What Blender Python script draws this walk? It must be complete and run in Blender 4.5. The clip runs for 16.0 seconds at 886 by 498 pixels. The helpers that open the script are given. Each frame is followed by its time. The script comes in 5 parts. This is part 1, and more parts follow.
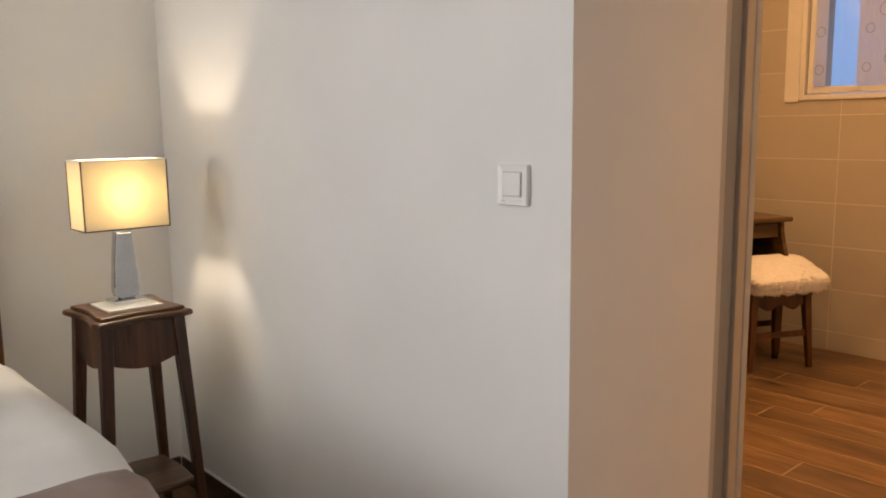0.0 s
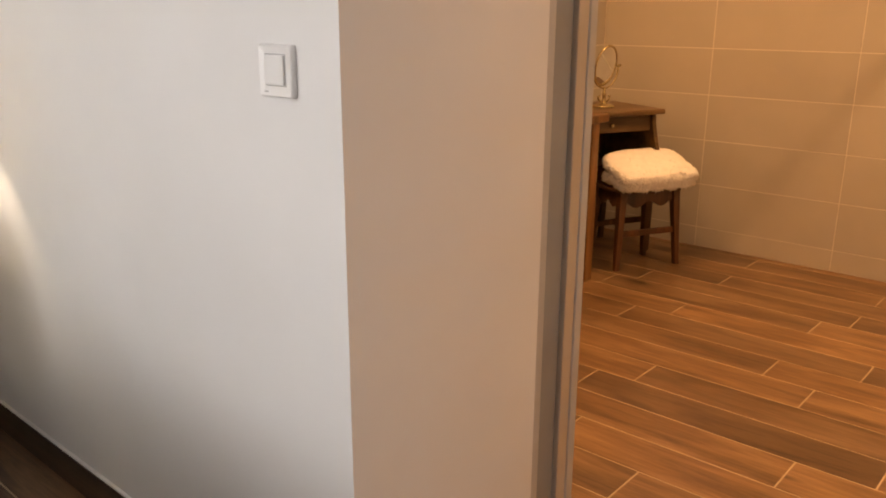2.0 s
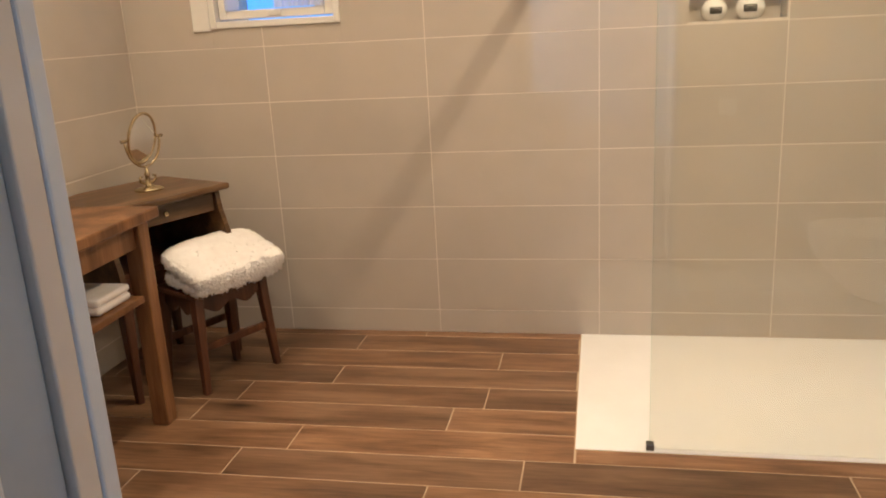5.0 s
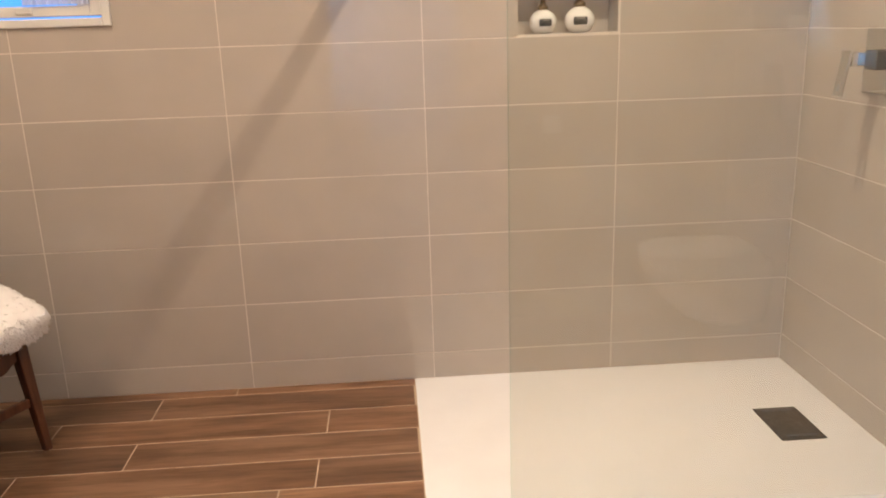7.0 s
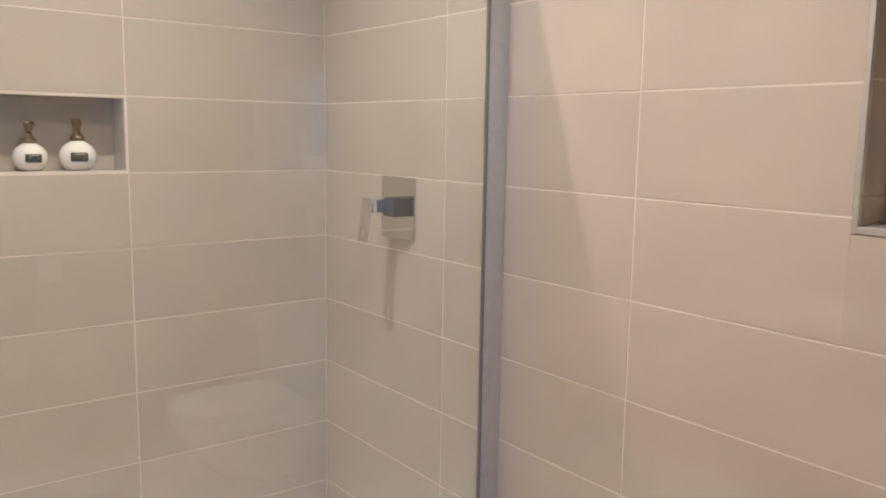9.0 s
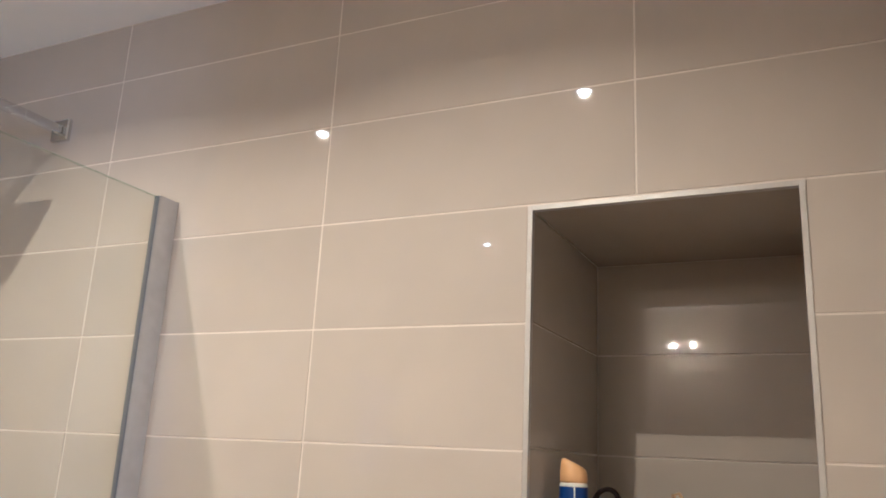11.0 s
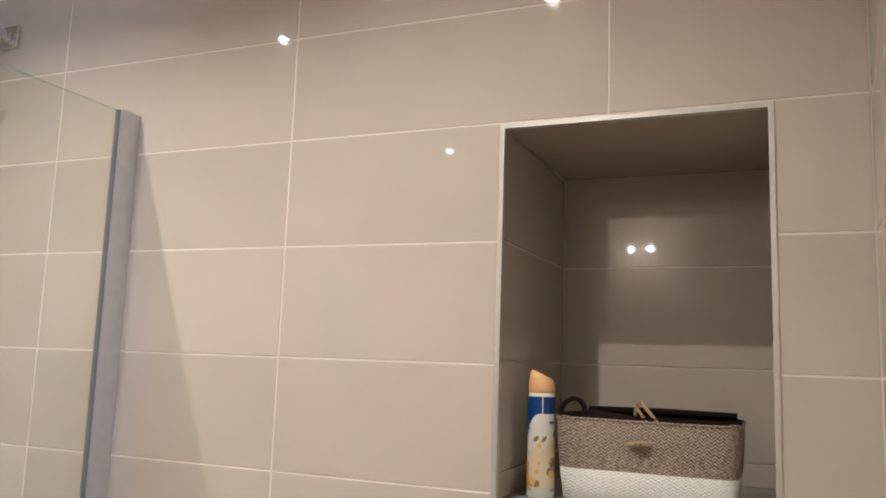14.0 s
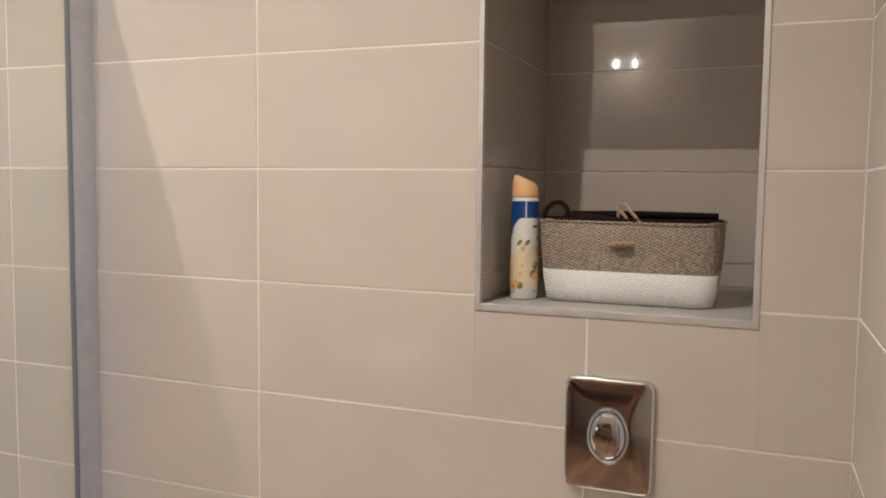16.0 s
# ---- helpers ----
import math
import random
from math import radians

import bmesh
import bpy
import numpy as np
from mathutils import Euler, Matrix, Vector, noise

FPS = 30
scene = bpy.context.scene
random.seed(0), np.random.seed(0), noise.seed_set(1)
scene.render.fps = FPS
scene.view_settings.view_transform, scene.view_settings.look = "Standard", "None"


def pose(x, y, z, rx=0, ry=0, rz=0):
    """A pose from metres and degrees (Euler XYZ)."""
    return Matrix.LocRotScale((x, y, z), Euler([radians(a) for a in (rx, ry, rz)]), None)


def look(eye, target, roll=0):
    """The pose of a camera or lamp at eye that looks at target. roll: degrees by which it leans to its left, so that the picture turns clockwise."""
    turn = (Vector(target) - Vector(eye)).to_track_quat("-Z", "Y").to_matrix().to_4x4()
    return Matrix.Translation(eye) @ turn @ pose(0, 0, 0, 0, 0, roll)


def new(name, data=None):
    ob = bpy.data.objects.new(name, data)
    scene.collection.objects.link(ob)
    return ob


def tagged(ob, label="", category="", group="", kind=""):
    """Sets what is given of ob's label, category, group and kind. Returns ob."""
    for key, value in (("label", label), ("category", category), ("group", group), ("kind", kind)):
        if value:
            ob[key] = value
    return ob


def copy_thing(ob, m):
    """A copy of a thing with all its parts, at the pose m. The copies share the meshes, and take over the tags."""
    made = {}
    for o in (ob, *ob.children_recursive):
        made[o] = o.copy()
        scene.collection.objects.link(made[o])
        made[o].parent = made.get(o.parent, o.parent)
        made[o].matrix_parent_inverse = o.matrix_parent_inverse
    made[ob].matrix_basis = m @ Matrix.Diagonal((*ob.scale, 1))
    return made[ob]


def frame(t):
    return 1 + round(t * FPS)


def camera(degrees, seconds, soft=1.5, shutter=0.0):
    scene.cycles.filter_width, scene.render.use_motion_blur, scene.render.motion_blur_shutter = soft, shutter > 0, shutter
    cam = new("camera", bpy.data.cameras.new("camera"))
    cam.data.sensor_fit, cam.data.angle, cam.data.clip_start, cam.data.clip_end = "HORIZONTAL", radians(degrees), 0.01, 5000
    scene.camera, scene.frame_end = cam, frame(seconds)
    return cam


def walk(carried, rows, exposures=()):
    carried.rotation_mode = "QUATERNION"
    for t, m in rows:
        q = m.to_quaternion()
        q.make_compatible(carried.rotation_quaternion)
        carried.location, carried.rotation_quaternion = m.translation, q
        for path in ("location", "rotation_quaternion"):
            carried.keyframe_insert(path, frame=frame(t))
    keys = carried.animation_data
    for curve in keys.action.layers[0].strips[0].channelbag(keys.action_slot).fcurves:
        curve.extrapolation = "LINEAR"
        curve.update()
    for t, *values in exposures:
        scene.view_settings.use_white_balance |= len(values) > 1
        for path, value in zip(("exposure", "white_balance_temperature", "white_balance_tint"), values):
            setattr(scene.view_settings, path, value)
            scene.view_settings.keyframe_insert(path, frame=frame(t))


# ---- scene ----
cam = camera(57.6, 16.0, soft=1.9)
# seconds, eye, target, roll
PATH = [
    (0, (0.568, 0.335, 1.323), (-1.268, 1.991, 0.948), -0.7),
    (0.5, (0.554, 0.364, 1.311), (-1.246, 2.016, 0.784), -0.4),
    (1, (0.544, 0.500, 1.296), (-1.268, 2.098, 0.650), 0.8),
    (1.5, (0.545, 0.639, 1.292), (-1.192, 2.284, 0.565), 1.4),
    (2, (0.522, 0.717, 1.296), (-1.054, 2.526, 0.591), 0.2),
    (2.5, (0.450, 0.833, 1.338), (-0.786, 2.906, 0.688), -0.6),
    (3, (0.324, 0.941, 1.426), (-0.569, 3.186, 0.785), -1.0),
    (3.5, (0.300, 1.069, 1.450), (-0.394, 3.385, 0.816), -0.7),
    (4, (0.281, 1.264, 1.442), (-0.366, 3.593, 0.805), -1.9),
    (6.5, (-0.018, 1.851, 1.389), (-0.069, 4.245, 0.671), -2.2),
    (7, (0.010, 1.990, 1.420), (0.160, 4.393, 0.747), -1.8),
    (7.5, (-0.004, 2.085, 1.455), (0.586, 4.445, 0.880), -2.2),
    (8, (-0.027, 2.196, 1.490), (1.014, 4.402, 0.943), -2.4),
    (8.5, (0.010, 2.258, 1.487), (1.314, 4.322, 0.951), -1.5),
    (9, (0.096, 2.339, 1.505), (1.606, 4.301, 1.153), 0.9),
    (9.5, (0.133, 2.375, 1.544), (1.903, 4.133, 1.385), 2.2),
    (10, (0.149, 2.434, 1.549), (2.200, 3.862, 1.623), 1.6),
    (12.5, (0.045, 2.544, 1.633), (2.149, 3.431, 2.650), 1.7),
    (13, (0.046, 2.547, 1.623), (2.195, 3.478, 2.498), 2.7),
    (13.5, (0.083, 2.521, 1.625), (2.296, 3.521, 2.212), 2.4),
    (14, (0.081, 2.535, 1.616), (2.362, 3.498, 1.960), 2.0),
    (14.5, (0.090, 2.540, 1.599), (2.407, 3.470, 1.719), 2.0),
    (15, (0.107, 2.524, 1.593), (2.425, 3.462, 1.571), 1.4),
    (15.5, (0.116, 2.522, 1.584), (2.431, 3.460, 1.479), 0.9),
    (16, (0.111, 2.545, 1.575), (2.433, 3.454, 1.386), 0.7),
]
EXPOSURES = [
    (0.0, -0.38, 8700, 13), (1.0, -0.28, 8800, 14), (2.0, -0.06, 8900, 15), (2.5, -0.08, 6900, 4), (3.2, 0.03, 5750, -5), (4.2, 0.15, 5050, -7),
    (6.4, 0.21, 4600, 0), (7.0, 0.15, 4500, 0), (7.6, 0.08, 4150, 0), (9.0, 0.15, 4020, -1), (10.2, 0.20, 3960, -2), (12.6, 0.32, 3900, -3), (13.8, 0.18, 3900, -3), (16.0, 0.19, 3900, -3),
]
walk(cam, [(t, look(eye, target, roll)) for t, eye, target, roll in PATH], EXPOSURES)

# ---- plan, metres ----
WALL_N = 5.08      # tiled wall with the window
WALL_E = 1.629     # tiled wall with the toilet and the big niche
WALL_D = 2.38      # bathroom face of the door wall
WALL_B = 1.55      # bedroom face of the door wall
WALL_W = -2.01     # bathroom wall behind the washstand
BED_W = -2.275     # bedroom wall behind the bed head
CEIL = 2.80
DOOR_L, DOOR_R = -0.41, 0.545
JOINTS_Z = [0.1125 + 0.25 * k for k in range(11)]
JOINTS_N = [1.639 - 0.744 * k for k in range(0, 6)]
JOINTS_E = [4.3275, 3.5825, 2.8425, 2.10]
SPOTS = [(0.745, 4.24), (0.75, 3.20), (-0.95, 4.26), (-0.95, 3.20)]

# ---- light ----
world = bpy.data.worlds.new("sky")
scene.world = world
world.use_nodes = True
wn = world.node_tree.nodes
sky = wn.new("ShaderNodeTexSky")
sky.sky_type, sky.sun_disc = "NISHITA", False
sky.sun_elevation, sky.sun_rotation = radians(38), radians(150)
world.node_tree.links.new(sky.outputs[0], wn["Background"].inputs[0])
wn["Background"].inputs[1].default_value = 0.12


def lamp(name, kind, place, energy, color, radius=0.03, target=None):
    data = bpy.data.lights.new(name, kind)
    data.energy, data.color = energy, color
    ob = new(name, data)
    if kind == "AREA":
        data.shape, data.size = "DISK", radius * 2
    else:
        data.shadow_soft_size = radius
    ob.matrix_world = look(place, target) if target else Matrix.Translation(place)
    return ob


WARM = (1.0, 0.60, 0.30)
for (sx, sy), watts in zip(SPOTS, (21.5, 18.5, 8.0, 8.0)):
    spot = lamp("downlight_lamp", "AREA", (sx, sy, CEIL - 0.012), watts, WARM, 0.010, (sx, sy, 0))
    spot.data.spread = radians(142)
for vy in (3.43, 3.57):
    lamp("vanity_lamp", "POINT", (-1.80, vy, 2.50), 17.0, WARM, 0.013)
lamp("bedside_bulb", "POINT", (-1.895, 1.24, 1.135), 7.2, (1.0, 0.955, 0.87), 0.022)
# daylight in the bedroom's window opening
day = bpy.data.lights.new("window_daylight", "AREA")
day.shape, day.size, day.size_y, day.energy, day.color = "RECTANGLE", 1.05, 1.25, 108.0, (0.82, 0.94, 1.13)
new("window_daylight", day).matrix_world = look((BED_W - 0.02, -1.95, 1.6), (0.0, -1.95, 1.6))

# ---- materials ----


def mat(name, color, rough=0.5, metal=0.0, **more):
    m = bpy.data.materials.new(name)
    m.use_nodes = True
    b = m.node_tree.nodes["Principled BSDF"]
    b.inputs["Base Color"].default_value = (*color, 1)
    b.inputs["Roughness"].default_value = rough
    b.inputs["Metallic"].default_value = metal
    for k, v in more.items():
        b.inputs[k.replace("_", " ")].default_value = v
    return m


def nodes(m):
    t = m.node_tree
    return t, t.nodes["Principled BSDF"]


def add(t, kind, **inputs):
    n = t.nodes.new(kind)
    for k, v in inputs.items():
        n.inputs[k.replace("_", " ")].default_value = v
    return n


def coords(t, scale=(1, 1, 1), shift=True):
    """Object coordinates, scaled and shifted at random for each object."""
    tc = t.nodes.new("ShaderNodeTexCoord")
    mp = add(t, "ShaderNodeMapping", Scale=scale)
    t.links.new(tc.outputs["Object"], mp.inputs["Vector"])
    if shift:
        oi = t.nodes.new("ShaderNodeObjectInfo")
        mu = t.nodes.new("ShaderNodeMath")
        mu.operation, mu.inputs[1].default_value = "MULTIPLY", 57.0
        t.links.new(oi.outputs["Random"], mu.inputs[0])
        t.links.new(mu.outputs[0], mp.inputs["Location"])
    return mp.outputs[0]


def ramp(t, fac, stops):
    r = t.nodes.new("ShaderNodeValToRGB")
    e = r.color_ramp.elements
    e[0].position, e[0].color = stops[0][0], (*stops[0][1], 1)
    e[1].position, e[1].color = stops[-1][0], (*stops[-1][1], 1)
    for p, c in stops[1:-1]:
        x = e.new(p)
        x.color = (*c, 1)
    t.links.new(fac, r.inputs[0])
    return r.outputs[0]


def mixc(t, fac, a, b, kind="MIX"):
    n = t.nodes.new("ShaderNodeMix")
    n.data_type, n.blend_type = "RGBA", kind
    for s, v in ((n.inputs[0], fac), (n.inputs[6], a), (n.inputs[7], b)):
        if isinstance(v, bpy.types.NodeSocket):
            t.links.new(v, s)
        else:
            s.default_value = v if isinstance(v, float) else (*v, 1)
    return n.outputs[2]


def bump(t, b, height, strength, distance=0.002):
    n = add(t, "ShaderNodeBump", Strength=strength, Distance=distance)
    t.links.new(height, n.inputs["Height"])
    t.links.new(n.outputs[0], b.inputs["Normal"])


def mottled(name, a, c, rough, scale, strength=0.15, metal=0.0, fine=140.0, dist=0.001, **more):
    """A surface with soft blotches between two colours and a fine relief."""
    m = mat(name, a, rough, metal, **more)
    t, b = nodes(m)
    v = coords(t, shift=False)
    n1, n2 = add(t, "ShaderNodeTexNoise", Scale=scale, Detail=4.0), add(t, "ShaderNodeTexNoise", Scale=fine, Detail=3.0)
    for n in (n1, n2):
        t.links.new(v, n.inputs["Vector"])
    t.links.new(ramp(t, n1.outputs[0], [(0.3, a), (0.7, c)]), b.inputs["Base Color"])
    bump(t, b, n2.outputs[0], strength, dist)
    return m


def wood(name, dark, mid, light, rough=0.45, along=(1.2, 16, 16), varied=0.35, strength=0.2):
    """Grain along local x, with knots and a random shade for each piece."""
    m = mat(name, mid, rough)
    t, b = nodes(m)
    v = coords(t, along)
    n1 = add(t, "ShaderNodeTexNoise", Scale=1.6, Detail=8.0, Roughness=0.62, Distortion=0.6)
    n2 = add(t, "ShaderNodeTexNoise", Scale=7.0, Detail=5.0, Roughness=0.7)
    n3 = add(t, "ShaderNodeTexNoise", Scale=0.55, Detail=2.0)
    for n in (n1, n2, n3):
        t.links.new(v, n.inputs["Vector"])
    grain = ramp(t, n1.outputs[0], [(0.30, dark), (0.48, mid), (0.72, light)])
    fine = mixc(t, 0.30, grain, ramp(t, n2.outputs[0], [(0.35, dark), (0.65, light)]))
    blot = mixc(t, ramp(t, n3.outputs[0], [(0.46, (0, 0, 0)), (0.66, (0.85, 0.85, 0.85))]), fine, dark)
    oi = t.nodes.new("ShaderNodeObjectInfo")
    shade = ramp(t, oi.outputs["Random"], [(0.0, (1 - varied,) * 3), (1.0, (1 + varied * 0.3,) * 3)])
    t.links.new(mixc(t, 1.0, blot, shade, "MULTIPLY"), b.inputs["Base Color"])
    bump(t, b, n1.outputs[0], strength, 0.001)
    return m


def plank_material():
    """Printed wood look: soft grain along x, cloudy dark patches, small knots, a shade for each plank."""
    m = mat("wood_look_floor_tile", (0.25, 0.14, 0.07), 0.36)
    t, b = nodes(m)
    v = coords(t, (1.0, 5.0, 5.0))
    cloud = add(t, "ShaderNodeTexNoise", Scale=2.0, Detail=3.0, Roughness=0.55, Distortion=0.4)
    vein = add(t, "ShaderNodeTexNoise", Scale=3.2, Detail=9.0, Roughness=0.66, Distortion=1.4)
    fine = add(t, "ShaderNodeTexNoise", Scale=16.0, Detail=5.0, Roughness=0.7)
    knot = add(t, "ShaderNodeTexVoronoi", Scale=1.3)
    stretch = add(t, "ShaderNodeMapping", Scale=(0.6, 2.0, 2.0))
    t.links.new(v, stretch.inputs["Vector"])
    for n in (vein, fine):
        t.links.new(stretch.outputs[0], n.inputs["Vector"])
    for n in (cloud, knot):
        t.links.new(v, n.inputs["Vector"])
    dark, mid, light = (0.055, 0.027, 0.013), (0.200, 0.107, 0.052), (0.335, 0.198, 0.108)
    base = ramp(t, cloud.outputs[0], [(0.34, (0.075, 0.037, 0.018)), (0.50, mid), (0.64, light)])
    col = mixc(t, 0.34, base, ramp(t, vein.outputs[0], [(0.38, dark), (0.50, mid), (0.62, light)]))
    col = mixc(t, 0.18, col, ramp(t, fine.outputs[0], [(0.38, dark), (0.62, light)]))
    col = mixc(t, ramp(t, knot.outputs["Distance"], [(0.03, (0.8, 0.8, 0.8)), (0.11, (0, 0, 0))]), col, (0.03, 0.014, 0.007))
    oi = t.nodes.new("ShaderNodeObjectInfo")
    shade = ramp(t, oi.outputs["Random"], [(0.0, (0.68, 0.69, 0.72)), (0.5, (0.98, 0.97, 0.95)), (1.0, (1.22, 1.18, 1.12))])
    t.links.new(mixc(t, 1.0, col, shade, "MULTIPLY"), b.inputs["Base Color"])
    bump(t, b, vein.outputs[0], 0.16, 0.001)
    return m


def tile_material():
    m = mat("glazed_beige_tile", (0.5, 0.45, 0.39), 0.028)
    t, b = nodes(m)
    v = coords(t)
    n1 = add(t, "ShaderNodeTexNoise", Scale=3.0, Detail=3.0)
    n2 = add(t, "ShaderNodeTexNoise", Scale=9.0, Detail=1.0)
    w = t.nodes.new("ShaderNodeMapping")
    w.inputs["Scale"].default_value = (2, 2, 60)
    t.links.new(v, w.inputs["Vector"])
    n3 = add(t, "ShaderNodeTexNoise", Scale=3.0, Detail=2.0)
    t.links.new(w.outputs[0], n3.inputs["Vector"])
    for n in (n1, n2):
        t.links.new(v, n.inputs["Vector"])
    col = ramp(t, n1.outputs[0], [(0.3, (0.48, 0.43, 0.37)), (0.7, (0.52, 0.465, 0.40))])
    col = mixc(t, 0.10, col, ramp(t, n3.outputs[0], [(0.3, (0.42, 0.375, 0.325)), (0.7, (0.58, 0.52, 0.45))]))
    oi = t.nodes.new("ShaderNodeObjectInfo")
    t.links.new(mixc(t, 1.0, col, ramp(t, oi.outputs["Random"], [(0.0, (0.96, 0.96, 0.96)), (1.0, (1.03, 1.03, 1.03))]), "MULTIPLY"), b.inputs["Base Color"])
    bump(t, b, n2.outputs[0], 0.035, 0.001)
    return m


def glass_material(name, tint, gloss=0.03):
    """A clear pane: what passes is tinted, and Fresnel sets the mirror."""
    m = bpy.data.materials.new(name)
    m.use_nodes = True
    t = m.node_tree
    t.nodes.remove(t.nodes["Principled BSDF"])
    tr = add(t, "ShaderNodeBsdfTransparent", Color=(*tint, 1))
    gl = add(t, "ShaderNodeBsdfGlossy", Color=(1, 1, 1, 1), Roughness=gloss)
    lw = add(t, "ShaderNodeLayerWeight", Blend=0.5)
    fifth = t.nodes.new("ShaderNodeMath")
    fifth.operation, fifth.inputs[1].default_value = "POWER", 5.0
    share = t.nodes.new("ShaderNodeMath")
    share.operation, share.inputs[1].default_value, share.inputs[2].default_value = "MULTIPLY_ADD", 0.9, 0.05
    t.links.new(lw.outputs["Facing"], fifth.inputs[0])
    t.links.new(fifth.outputs[0], share.inputs[0])
    mx = t.nodes.new("ShaderNodeMixShader")
    t.links.new(share.outputs[0], mx.inputs[0])
    t.links.new(tr.outputs[0], mx.inputs[1])
    t.links.new(gl.outputs[0], mx.inputs[2])
    t.links.new(mx.outputs[0], t.nodes["Material Output"].inputs[0])
    return m


def glow(name, color, strength):
    m = mat(name, color, 0.5)
    m.node_tree.nodes["Principled BSDF"].inputs["Emission Color"].default_value = (*color, 1)
    m.node_tree.nodes["Principled BSDF"].inputs["Emission Strength"].default_value = strength
    return m


def cloth_through(name, color, through_color, share):
    """Cloth that lets part of the light through."""
    m = mat(name, color, 0.9)
    t, b = nodes(m)
    tl = add(t, "ShaderNodeBsdfTranslucent", Color=(*through_color, 1))
    n = add(t, "ShaderNodeTexNoise", Scale=260.0, Detail=2.0)
    t.links.new(coords(t, (1, 1, 1), False), n.inputs["Vector"])
    bump(t, b, n.outputs[0], 0.25, 0.001)
    mx = add(t, "ShaderNodeMixShader", Fac=share)
    t.links.new(b.outputs[0], mx.inputs[1])
    t.links.new(tl.outputs[0], mx.inputs[2])
    t.links.new(mx.outputs[0], t.nodes["Material Output"].inputs[0])
    return m


def weave_material(name, strands, blotches, share):
    """Chevron weave of grass strands: deep, mid and raised colours, and blotches over them."""
    m = mat(name, strands[1], 0.8)
    t, b = nodes(m)
    tc = t.nodes.new("ShaderNodeTexCoord")
    sp = t.nodes.new("ShaderNodeSeparateXYZ")
    t.links.new(tc.outputs["Object"], sp.inputs[0])

    def op(kind, a, c=0.0):
        n = t.nodes.new("ShaderNodeMath")
        n.operation = kind
        for s, v in ((n.inputs[0], a), (n.inputs[1], c)):
            if isinstance(v, bpy.types.NodeSocket):
                t.links.new(v, s)
            else:
                s.default_value = v
        return n.outputs[0]
    flat = op("ADD", sp.outputs[0], sp.outputs[1])
    zig = op("PINGPONG", flat, 0.0072)
    along = op("ADD", sp.outputs[2], zig)
    strand = op("PINGPONG", along, 0.0036)
    no = add(t, "ShaderNodeTexNoise", Scale=170.0, Detail=3.0)
    t.links.new(tc.outputs["Object"], no.inputs["Vector"])
    col = ramp(t, op("DIVIDE", strand, 0.0036), [(0.05, strands[0]), (0.45, strands[1]), (0.95, strands[2])])
    col = mixc(t, share, col, ramp(t, no.outputs[0], [(0.35, blotches[0]), (0.68, blotches[1])]))
    t.links.new(col, b.inputs["Base Color"])
    bump(t, b, op("DIVIDE", strand, 0.0036), 0.7, 0.003)
    return m


